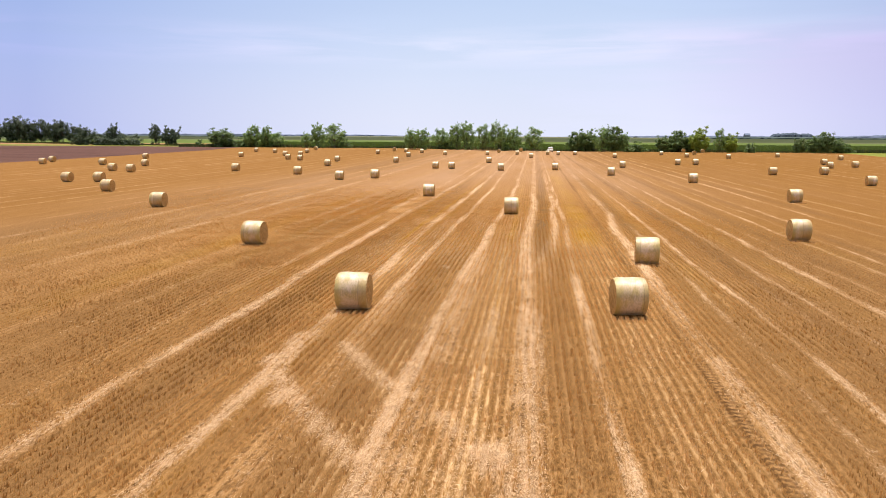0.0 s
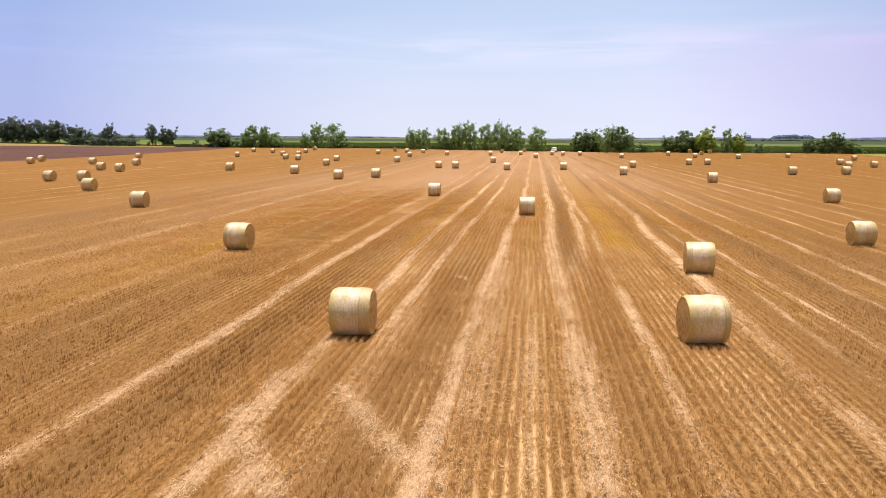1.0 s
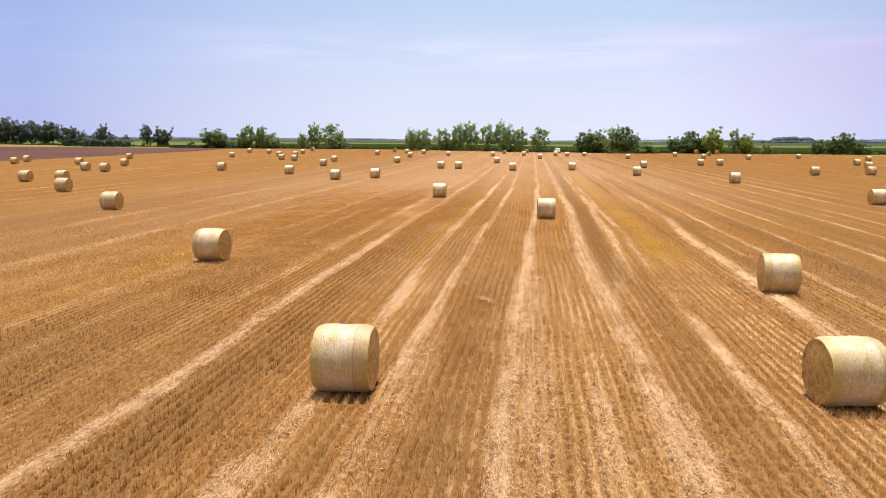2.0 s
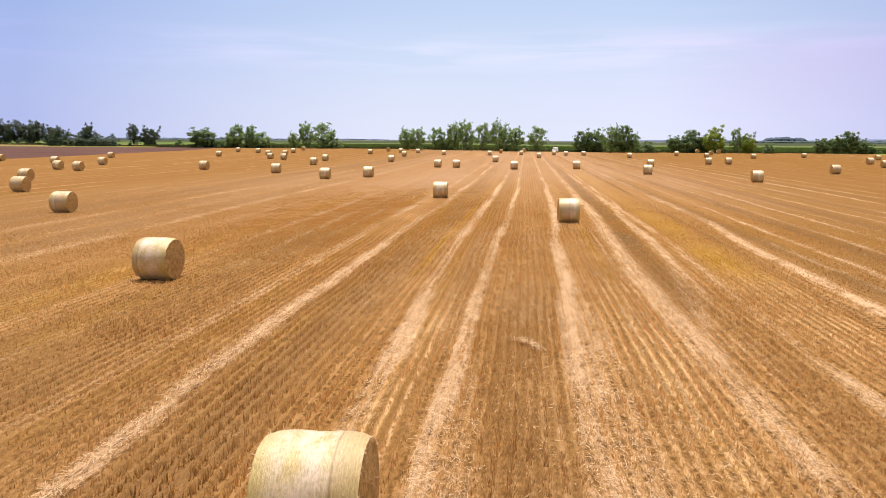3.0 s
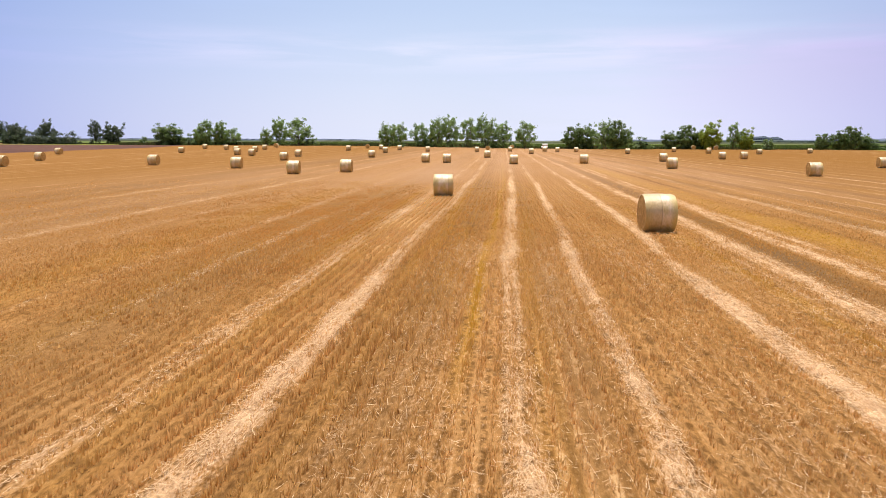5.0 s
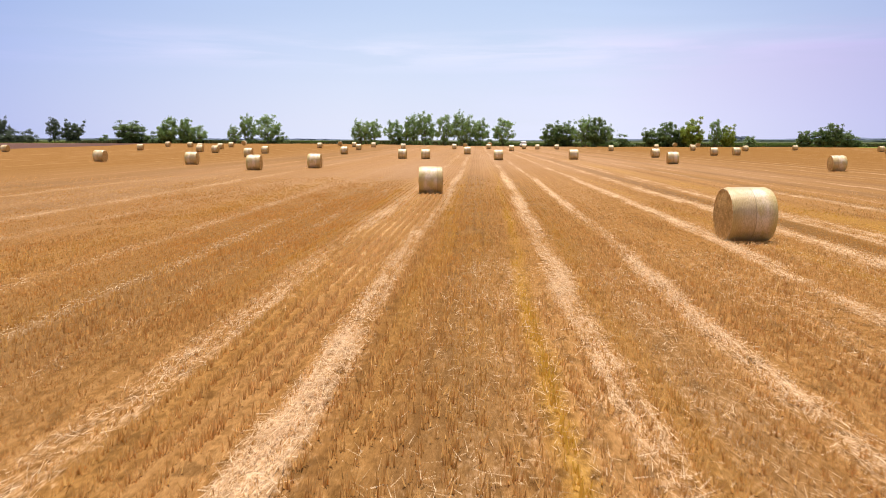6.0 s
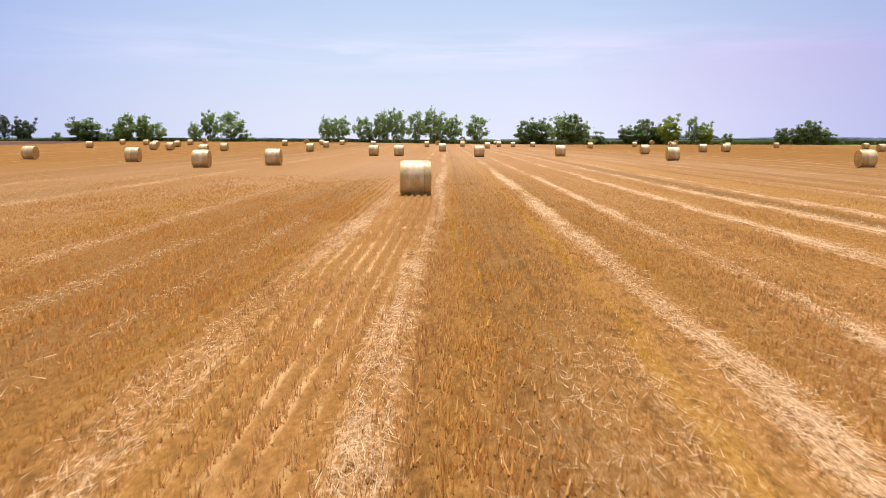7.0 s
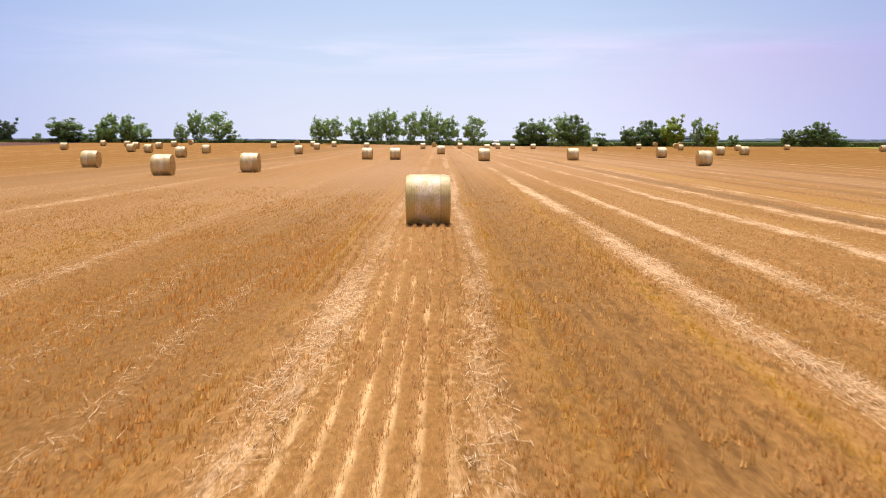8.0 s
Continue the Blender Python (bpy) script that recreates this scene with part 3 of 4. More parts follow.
def build_ground():
    xs = spread((-4600, -900, 740), (-900, -340, 40), (-340, -120, 5), (-120, -60, 0.6), (-60, -20, 0.25), (-20, 20, 0.125), (20, 60, 0.25), (60, 128, 0.6), (128, 240, 6), (240, 900, 60), (900, 4600, 740))
    ys = spread((-400, -20, 38), (-20, 8, 4), (8, 100, 0.75), (100, 200, 2.0), (200, 306, 4.0), (306, 720, 18), (720, 770, 25), (770, 2000, 205), (2000, 4800, 400))
    gx, gy = np.meshgrid(xs, ys)
    x, y = gx.ravel(), gy.ravel()
    inside = (x > -135) & (x < 260) & (y < 310) & (y > -25)
    z = land(x, y)
    straw = np.where(inside, straw_on(x, y), 0.0)
    yellow = np.where(inside, banded(x, y, GILT, 21, 0.5) * (0.35 + 0.65 * ease((y - 24) / 14)), 0.0)
    shaven = np.where(inside, banded(x, y, SHAVEN, 31, 0.4), 0.0)
    bare = np.where(inside, banded(x, y, WHEELS, 41, 0.1), 0.0)
    umber = np.where(inside, 0.92 * dull_on(x, y) * (1 - 0.6 * straw), 0.0)
    between = np.clip(nearness(x, y) * 2.2, 0.0, 1.0)
    combed = np.where(inside, banded(x, y, COMBED, 57, 0.1), 0.0)
    tufty = np.where(inside, banded(x, y, TUFTY, 63, 0.4), 0.0) * (1 - straw)
    z = z + 0.05 * straw - 0.06 * bare + np.where(inside, 0.05 * (lattice(x * 0.9, y * 0.5, 51) - 0.5), 0.0)
    w, h = len(xs), len(ys)
    i = (np.arange(h - 1)[:, None] * w + np.arange(w - 1)[None, :]).ravel()
    faces = np.stack([i, i + 1, i + w + 1, i + w], 1).astype(np.int32)
    me = bpy.data.meshes.new("ground")
    me.vertices.add(len(x))
    me.vertices.foreach_set("co", np.stack([x, y, z], 1).astype(np.float32).ravel())
    me.loops.add(faces.size)
    me.loops.foreach_set("vertex_index", faces.ravel())
    me.polygons.add(len(faces))
    me.polygons.foreach_set("loop_start", np.arange(0, faces.size, 4, dtype=np.int32))
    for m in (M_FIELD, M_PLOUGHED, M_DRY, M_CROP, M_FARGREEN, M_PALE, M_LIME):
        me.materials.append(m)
    cx, cy = x[faces].mean(1), y[faces].mean(1)
    slot = np.zeros(len(faces), np.int32)
    slot[(cx < -120) & (cy < 306)] = 1
    slot[cy > 306] = 3
    slot[(cx > 115) & (cy > 257) & (cy < 345)] = 6
    slot[(cx < -105) & (cy > 306) & (cy < 345)] = 6
    slot[(cx < -150) & (cy > 345) & (cy < 414)] = 2
    slot[(cy > 720) & (cy < 770)] = 5
    slot[cy > 770] = 4
    slot[cy > 2000] = 5
    me.polygons.foreach_set("material_index", slot)
    me.polygons.foreach_set("use_smooth", np.ones(len(faces), bool))
    me.update(calc_edges=True)
    for name, values in (("straw", straw), ("yellow", yellow), ("shaven", shaven), ("bare", bare), ("umber", umber), ("between", between), ("combed", combed), ("tufty", tufty)):
        me.attributes.new(name, "FLOAT", "POINT").data.foreach_set("value", values.astype(np.float32))
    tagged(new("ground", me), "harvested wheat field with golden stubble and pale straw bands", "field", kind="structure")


build_ground()


def stalk_quads(x, y, z, height, width, turn, lean, lean_way):
    """Upright slips, each a quad with its own turn and lean."""
    dx, dy = np.cos(turn) * width / 2, np.sin(turn) * width / 2
    tx, ty = np.cos(lean_way) * lean * height, np.sin(lean_way) * lean * height
    low, top = z - 0.03, z + height
    return np.stack([
        np.stack([x - dx, y - dy, low], 1), np.stack([x + dx, y + dy, low], 1),
        np.stack([x + dx * 0.7 + tx, y + dy * 0.7 + ty, top], 1), np.stack([x - dx * 0.7 + tx, y - dy * 0.7 + ty, top], 1)], 1)


def scatter(rng, x0, x1, y0, y1, most):
    """Random places in the plan, at most that many on a square metre."""
    count = int((x1 - x0) * (y1 - y0) * most)
    x, y = rng.uniform(x0, x1, count), rng.uniform(y0, y1, count)
    keep = rng.random(count) < nearness(x, y)
    return x[keep], y[keep]


# across, ahead, turn of the axle in degrees
BALES = [
    (-6.7, 26.9, 1),
    (3.6, 27.4, 6),
    (6.0, 39.2, -5),
    (-1.83, 62.9, 3),
    (-16.9, 43.0, -2),
    (-34.3, 64.1, 2),
    (-49.5, 80.9, 1),
    (-53.9, 129.2, -1),
    (-39.4, 120.5, 4),
    (-28.7, 107.4, 3),
    (-24.4, 112.4, 1),
    (-11.4, 80.4, 2),
    (17.1, 49.6, -0),
    (26.5, 78.8, -0),
    (22.8, 109.8, -2),
    (4.1, 144.4, -0),
    (-6.2, 140.9, 2),
    (13.0, 127.4, -4),
    (18.5, 158.8, -0),
    (33.0, 176.5, -5),
    (37.2, 177.4, -2),
    (41.2, 134.3, -1),
    (-105.9, 149.1, 5),
    (-112.0, 161.2, -6),
    (-92.0, 149.1, 1),
    (-75.5, 125.3, -1),
    (-70.1, 122.0, -1),
    (-80.5, 145.7, -1),
    (-102.2, 185.5, -5),
    (-60.5, 97.0, -1),
    (-64.8, 96.2, -2),
    (-82.5, 201.9, 8),
    (-95.3, 246.8, 1),
    (-84.9, 236.5, -1),
    (-73.3, 212.8, -1),
    (-63.9, 187.7, -2),
    (-68.9, 213.7, -3),
    (-59.2, 183.2, -1),
    (-74.7, 238.8, 1),
    (-80.8, 269.0, 89),
    (-43.7, 154.0, 2),
    (-48.2, 178.6, -0),
    (-50.0, 235.0, 0),
    (-50.4, 265.9, 99),
    (-32.9, 175.5, 1),
    (-44.6, 257.2, -1),
    (-36.9, 216.9, -0),
    (-38.5, 253.9, 1),
    (-28.1, 234.4, 5),
    (-19.5, 146.9, -1),
    (-16.2, 146.3, -1),
    (-15.1, 242.1, 3),
    (-10.8, 179.4, -2),
    (-12.6, 268.4, 88),
    (-5.7, 255.0, 2),
    (-4.9, 282.2, 93),
    (-0.8, 220.1, 0),
    (4.7, 260.4, 2),
    (8.2, 255.7, -7),
    (13.9, 258.0, 3),
    (24.2, 228.7, -2),
    (43.8, 264.4, -4),
    (56.7, 293.1, 92),
    (47.7, 240.9, 2),
    (56.2, 271.3, 87),
    (62.6, 287.4, 84),
    (58.1, 231.9, 0),
    (77.4, 248.8, -0),
    (86.8, 223.5, 4),
    (68.6, 186.1, 2),
    (61.9, 164.6, 0),
    (50.7, 137.1, 3),
    (69.3, 170.4, -1),
    (46.1, 107.8, -2),
]


def build_stubble(most):
    """Tufts of three cut stalks, in drilled rows a quarter of a metre apart, a little crooked."""
    rng = np.random.default_rng(5)
    x, y = scatter(rng, -46, 34, 8, 138, most)
    sway = (lattice(x * 0.8, y * 0.28, 61) - 0.5) * 0.10
    x = np.round((x + sway) / 0.25) * 0.25 - sway + rng.normal(0, 0.026 + 0.034 * ease((y - 42) / 16) * (1 - 0.8 * ease((1.6 - np.abs(x + 11.75)) / 0.5)), len(x))
    thin = straw_on(x, y) * 0.6 + banded(x, y, SHAVEN, 31, 0.4) * 0.45 + banded(x, y, WHEELS, 41, 0.1) * 0.9
    gaps = 0.35 + 0.65 * ease((lattice(x * 2.3, y * 1.4, 71) - 0.15) / 0.3)
    tufty = banded(x, y, TUFTY, 63, 0.4)
    gaps *= 1 - 0.9 * np.clip(tufty, 0, 1) * ease((0.54 - lattice(x * 2.6, y * 1.3, 73)) / 0.14)
    keep = rng.random(len(x)) < (1 - np.clip(thin, 0, 0.95)) * gaps
    x, y = x[keep], y[keep]
    plain_count = len(x)
    # standing tufts at the foot of the nearer bales
    for bx, by, _ in BALES[:16]:
        ex, ey = bx + rng.uniform(-0.75, 0.75, 120), by - rng.uniform(0.60, 1.25, 120)
        x, y = np.concatenate([x, np.round(ex / 0.25) * 0.25 + rng.normal(0, 0.03, 120)]), np.concatenate([y, ey])
    foot = np.repeat(np.arange(len(x)) >= plain_count, 3)
    x, y = np.repeat(x, 3), np.repeat(y, 3)
    n = len(x)
    x, y = x + rng.normal(0, 0.014, n), y + rng.normal(0, 0.03, n)
    tall = rng.uniform(0.04, 0.115, n) * (1 - 0.35 * ease((y - 48) / 20)) * (0.75 + 0.6 * lattice(x * 0.6, y * 0.3, 81)) * np.where(foot, 1.7, 1.0) * (1 + 0.8 * banded(x, y, TUFTY, 63, 0.4))
    q = stalk_quads(x, y, land(x, y), tall, rng.uniform(0.014, 0.030, n), rng.uniform(-1.2, 1.2, n), np.abs(rng.normal(0, 0.36, n)), rng.uniform(0, 2 * np.pi, n))[:, :3]
    tagged(loose_object("stubble", q, [M_STALK], umber=dull_on(x, y), yellow=banded(x, y, GILT, 21, 0.5), combed=np.maximum(banded(x, y, COMBED, 57, 0.1), 0.9 * foot)), "short golden cut wheat stalks in drilled rows", "stubble", kind="stuff")


def build_loose_straw(most):
    rng = np.random.default_rng(7)
    x, y = scatter(rng, -46, 34, 8, 130, most)
    keep = rng.random(len(x)) < (np.clip(straw_on(x, y), 0.02, 1) ** 1.8) * (0.3 + 1.3 * lattice(x * 5.0, y * 2.2, 91)) * (1 - 0.9 * np.clip(banded(x, y, WHEELS, 41, 0.1), 0, 1))
    x, y = x[keep], y[keep]
    n = len(x)
    turn = rng.normal(np.pi / 2, 0.9, n)
    long, wide = rng.uniform(0.04, 0.13, n), rng.uniform(0.0022, 0.0048, n)
    z = land(x, y) + 0.05 * straw_on(x, y) + rng.uniform(0.0, 0.09, n)
    tip = rng.normal(0, 0.25, n)
    ax, ay, az = np.cos(turn) * long, np.sin(turn) * long, tip * long
    bx, by = -np.sin(turn) * wide, np.cos(turn) * wide
    bz = rng.normal(0, 0.4, n) * wide
    q = np.stack([np.stack([x - ax - bx, y - ay - by, z - az - bz], 1), np.stack([x + ax - bx, y + ay - by, z + az - bz], 1),
                  np.stack([x + ax + bx, y + ay + by, z + az + bz], 1), np.stack([x - ax + bx, y - ay + by, z - az + bz], 1)], 1)
    q = q[:, [0, 1, 3]]
    tagged(loose_object("loose_straw", q, [M_LOOSE]), "pale dry straw scattered in bands over the stubble", "straw", kind="stuff")


def build_wisp(x, y):
    """A raked-up curl of long straw lying on the stubble."""
    rng = np.random.default_rng(23)
    n = 130
    bend = rng.uniform(0.2, 1.6, n)
    px, py = x + 0.55 * np.cos(bend) - 0.2 + rng.normal(0, 0.09, n), y + 0.9 * np.sin(bend) - 0.6 + rng.normal(0, 0.09, n)
    turn = bend + np.pi / 2 + rng.normal(0, 0.35, n)
    long, wide, z = rng.uniform(0.08, 0.22, n), 0.005, land(px, py) + rng.uniform(0.06, 0.15, n)
    ax, ay, bx, by = np.cos(turn) * long, np.sin(turn) * long, -np.sin(turn) * wide, np.cos(turn) * wide
    q = np.stack([np.stack([px - ax - bx, py - ay - by, z], 1), np.stack([px + ax, py + ay, z + rng.normal(0, 0.03, n)], 1), np.stack([px - ax + bx, py - ay + by, z], 1)], 1)
    tagged(loose_object("straw_wisp", q, [M_LOOSE]), "curled wisp of pale straw lying on the stubble", "straw", kind="stuff")


build_wisp(-4.4, 35.9)
build_stubble(235)
build_loose_straw(1450)


# ---------------------------------------------------------------- straw bales
BALE_WIDE, BALE_TALL = 1.2, 1.42


def bale_radius(turn, across, seed):
    """A hand-wide uneven roll, slack where it rests on the ground."""
    lumps = noise.noise(Vector((math.cos(turn) * 1.3 + seed * 9.1, math.sin(turn) * 1.3, across * 1.4))) * 0.016
    small = noise.noise(Vector((math.cos(turn) * 6 + seed * 3.3, math.sin(turn) * 6, across * 7.0))) * 0.008
    return BALE_TALL / 2 + lumps + small


def bale_point(turn, across, r):
    return Vector((across, -math.cos(turn) * r, max(math.sin(turn) * r + BALE_TALL / 2, 0.0)))


def make_bale(seed):
    root = new("straw_bale")
    around, steps = 64, 10
    bm = bmesh.new()
    rings = []
    for i in range(steps + 1):
        s = i / steps * 2 - 1
        across = s * BALE_WIDE / 2
        round_off = 0.045 * max(0.0, (abs(s) - 0.86) / 0.14) ** 2
        slack = 0.012 * math.cos(s * 7 + seed)
        rings.append([bm.verts.new(bale_point(2 * math.pi * k / around, across, bale_radius(2 * math.pi * k / around, across, seed) - round_off - slack * 0.5)) for k in range(around)])
    for a, b in zip(rings, rings[1:]):
        for k in range(around):
            bm.faces.new((a[k], b[k], b[(k + 1) % around], a[(k + 1) % around]))
    bmesh.ops.recalc_face_normals(bm, faces=bm.faces)
    edge = {-1: [v.co.copy() for v in rings[0]], 1: [v.co.copy() for v in rings[-1]]}
    part("net_wrap", bm, M_WRAP, root, "pale net wrapping over straw")
    for side in (-1, 1):
        bm = bmesh.new()
        middle = Vector((side * BALE_WIDE / 2, 0, BALE_TALL / 2))
        rows = []
        for j in range(8):
            f = 1 - j / 8
            row = []
            for k in range(around):
                p = middle + (edge[side][k] - middle) * f
                coil = math.sin(f * 34 + 2 * math.pi * k / around) * 0.0006
                rag = noise.noise(Vector((p.y * 7, p.z * 7, seed + side * 4.0))) * 0.006
                p.x += side * ((coil + rag - 0.012 + 0.035 * (1 - f * f)) if j else 0.0)
                row.append(bm.verts.new(p))
            rows.append(row)
        hub = bm.verts.new(middle + Vector((side * 0.02, 0, 0)))
        for a, b in zip(rows, rows[1:]):
            for k in range(around):
                bm.faces.new((a[k], a[(k + 1) % around], b[(k + 1) % around], b[k]))
        for k in range(around):
            bm.faces.new((rows[-1][k], rows[-1][(k + 1) % around], hub))
        bmesh.ops.recalc_face_normals(bm, faces=bm.faces)
        if (bm.faces[0].normal.x > 0) != (side > 0):
            bmesh.ops.reverse_faces(bm, faces=bm.faces)
        part("end_face", bm, M_END, root, "brown rolled straw end", smooth=True)
        bm = bmesh.new()
        for _ in range(170):
            a, f = dice.uniform(0, 2 * math.pi), dice.choice((1.0, 1.0, dice.uniform(0.1, 0.98)))
            foot = middle + (edge[side][int(a / (2 * math.pi) * around) % around] - middle) * f
            way = Vector((side * dice.uniform(0.1, 0.8), -math.cos(a) * dice.uniform(-0.5, 0.9), math.sin(a) * dice.uniform(-0.5, 0.9))) + Vector((0, dice.uniform(-0.6, 0.6), dice.uniform(-0.9, 0.3)))
            way = way.normalized() * dice.uniform(0.03, 0.10)
            wide = way.cross(Vector((dice.uniform(-1, 1), dice.uniform(-1, 1), dice.uniform(-1, 1)))).normalized() * 0.006
            foot = Vector((foot.x - side * 0.01, foot.y, max(foot.z, 0.06)))
            bm.faces.new((bm.verts.new(foot - wide), bm.verts.new(foot + wide), bm.verts.new(foot + way)))
        tagged(part("straw_fringe", bm, M_LOOSE, root, smooth=False), "loose straw ends sticking out", kind="stuff")
    return tagged(root, "round straw bale in pale net wrap on stubble", "straw bale", "round straw bales in the field")


kinds = [make_bale(s) for s in range(4)]
for k, (bx, by, turn) in enumerate(BALES):
    tall = dice.uniform(0.985, 1.008) * {3: 1.03, 4: 1.035, 11: 0.965}.get(k, 1.0)
    m = pose(bx, by, float(land(np.float64(bx), np.float64(by))) - 0.02, 0, 0, turn + (180 if dice.random() < 0.5 else 0)) @ Matrix.Diagonal((dice.uniform(0.97, 1.01), tall, tall, 1))
    if k < 4:
        kinds[k].matrix_basis = m
    else:
        copy_thing(kinds[k % 4], m @ Matrix.Diagonal((*kinds[k % 4].scale, 1)).inverted())


# ---------------------------------------------------------------- trees and hedges
def limb(bm, a, b, ra, rb, sides=6):
    """A tapered round stick from a to b."""
    way = (b - a).normalized()
    turn = way.to_track_quat("Z", "Y").to_matrix()
    rings = []
    for p, r in ((a, ra), (b, rb)):
        rings.append([bm.verts.new(p + turn @ Vector((math.cos(k * 2 * math.pi / sides) * r, math.sin(k * 2 * math.pi / sides) * r, 0))) for k in range(sides)])
    for k in range(sides):
        bm.faces.new((rings[0][k], rings[0][(k + 1) % sides], rings[1][(k + 1) % sides], rings[1][k]))


def leaf_quads(rng, middle, radius, count, size, flat=0.8, heart=None):
    """Leaf sprays filling a ragged clump, most of them facing up and outwards."""
    way = rng.normal(size=(count, 3))
    way /= np.linalg.norm(way, axis=1)[:, None]
    far = rng.random(count) ** 0.5 * radius * (0.8 + 0.4 * rng.random(count))
    p = middle + way * far[:, None] * np.array([1.0, 1.0, flat])
    facing = 0.55 * way + rng.normal(0, 0.55, (count, 3)) + np.array([0.0, 0.0, 0.55])
    if heart is not None:
        out = p - heart
        facing += 0.6 * out / (np.linalg.norm(out, axis=1)[:, None] + 0.01)
    facing /= np.linalg.norm(facing, axis=1)[:, None]
    a = np.cross(facing, rng.normal(size=(count, 3)))
    a /= np.linalg.norm(a, axis=1)[:, None]
    b = np.cross(facing, a)
    s = (size * rng.uniform(0.6, 1.4, count))[:, None]
    a, b = a * s, b * s * 0.6
    return np.stack([p - a, p - b, p + a, p + b], 1)


def make_tree(seed, tall, wide, leaf, airy, stems=1, name="tree"):
    """A broadleaf tree: leaning stems with limbs inside one broad crown of leaf clumps, with sky gaps where airy."""
    rng = np.random.default_rng(seed)
    root = new(name)
    heart = np.array([0.0, 0.0, tall * (0.50 if airy else 0.40)])
    rise = tall - heart[2]
    # the crown's clumps: in a broad, uneven egg that reaches low down
    bulge = rng.uniform(0.78, 1.12, 12)
    clumps = []
    for k in range(84 if airy else 120):
        way = rng.normal(size=3)
        way /= np.linalg.norm(way)
        sector = int((math.atan2(way[1], way[0]) / (2 * math.pi) + 0.5) * 5.999) + (6 if way[2] > 0.3 else 0)
        deep = (0.42 + 0.58 * rng.random() ** 0.6) * bulge[sector]
        r = tall * rng.uniform(0.06, 0.10)
        low = heart[2] - tall * (0.12 if airy else 0.05)
        p = heart + way * deep * np.array([0.5 * wide - r * 0.5, 0.5 * wide - r * 0.5, rise - r * 0.7 if way[2] > 0 else low - r * 0.3])
        p[2] = max(p[2], r * 0.6)
        clumps.append((p, r))
    wood_for = [bmesh.new() for _ in range(stems)]
    feet = []
    for s in range(stems):
        foot = Vector((rng.normal(0, 0.07 * wide) if stems > 1 else 0.0, rng.normal(0, 0.06 * wide) if stems > 1 else 0.0, -0.1))
        thick = 0.019 * tall * (0.8 if stems > 1 else 1.0)
        goal = Vector((foot.x * 3.2 + rng.normal(0, 0.06 * wide), foot.y * 2.4, tall * rng.uniform(0.80, 0.92)))
        p, spine = foot, [foot]
        for k in range(1, 7):
            q = foot.lerp(goal, k / 6) + Vector((rng.normal(0, 0.018 * tall), rng.normal(0, 0.018 * tall), 0))
            limb(wood_for[s], p, q, thick * (1 - (k - 1) / 6.6), thick * (1 - k / 6.6), 7)
            spine.append(q)
            p = q
        feet.append((spine, thick))
    for spine, _ in feet:
        for q, r in ((spine[6], 0.085), (spine[5], 0.095), (spine[4], 0.09)):
            clumps.append((np.array(q) + rng.normal(0, 0.012 * tall, 3), r * tall))
    leaves = []
    for k, (p, r) in enumerate(clumps):
        s = k % stems
        spine, thick = feet[s]
        end = Vector(p)
        start = min(spine[1:6], key=lambda q: (q - end).length + 2.2 * max(0.0, q.z - end.z + 0.05 * tall))
        if k % 2 == 0:
            knee = start.lerp(end, 0.5) + Vector((0, 0, 0.02 * tall))
            limb(wood_for[s], start, knee, thick * 0.36, thick * 0.2, 5)
            limb(wood_for[s], knee, end, thick * 0.2, thick * 0.06, 5)
        leaves.append(leaf_quads(rng, p, r, int((46 if airy else 70) * (r / (0.08 * tall)) ** 2), 0.021 * tall, heart=heart))
        for _ in range(2):
            leaves.append(leaf_quads(rng, p + rng.normal(0, 0.6, 3) * r, r * 0.45, 8, 0.019 * tall, heart=heart))
    for k in range(4 if airy else 10):
        p = np.array([rng.normal(0, 0.16 * wide), rng.normal(0, 0.16 * wide), tall * rng.uniform(0.06, 0.22)])
        leaves.append(leaf_quads(rng, p, 0.11 * tall, 75, 0.023 * tall, heart=heart))
    for wood in wood_for:
        part("trunk", wood, M_BARK, root, "grey-brown bark")
    crown = np.concatenate(leaves)
    crown[:, :, 2] = np.maximum(crown[:, :, 2], 0.02)
    loose_object("crown", crown, [leaf]).parent = root
    return root


def make_bush(seed, tall, wide, leaf):
    rng = np.random.default_rng(seed)
    root = new("bush")
    wood = bmesh.new()
    leaves = []
    heart = np.array([0.0, 0.0, 0.1 * tall])
    for k in range(22):
        around, out = rng.uniform(0, 2 * math.pi), rng.random() ** 0.6
        end = Vector((math.cos(around) * out * 0.42 * wide, math.sin(around) * out * 0.42 * wide, tall * rng.uniform(0.2, 0.84) * math.sqrt(max(0.12, 1 - out * out * 0.8))))
        limb(wood, Vector((rng.normal(0, 0.1), rng.normal(0, 0.1), -0.1)), end, 0.05, 0.015, 5)
        leaves.append(leaf_quads(rng, np.array(end), rng.uniform(0.12, 0.18) * tall, 95, 0.034 * tall, heart=heart))
        leaves.append(leaf_quads(rng, np.array((end.x * 1.1, end.y * 1.1, tall * 0.12)), 0.15 * tall, 50, 0.036 * tall, heart=heart))
    part("stems", wood, M_BARK, root)
    crown = np.concatenate(leaves)
    crown[:, :, 2] = np.maximum(crown[:, :, 2], 0.02)
    loose_object("crown", crown, [leaf]).parent = root
    return root


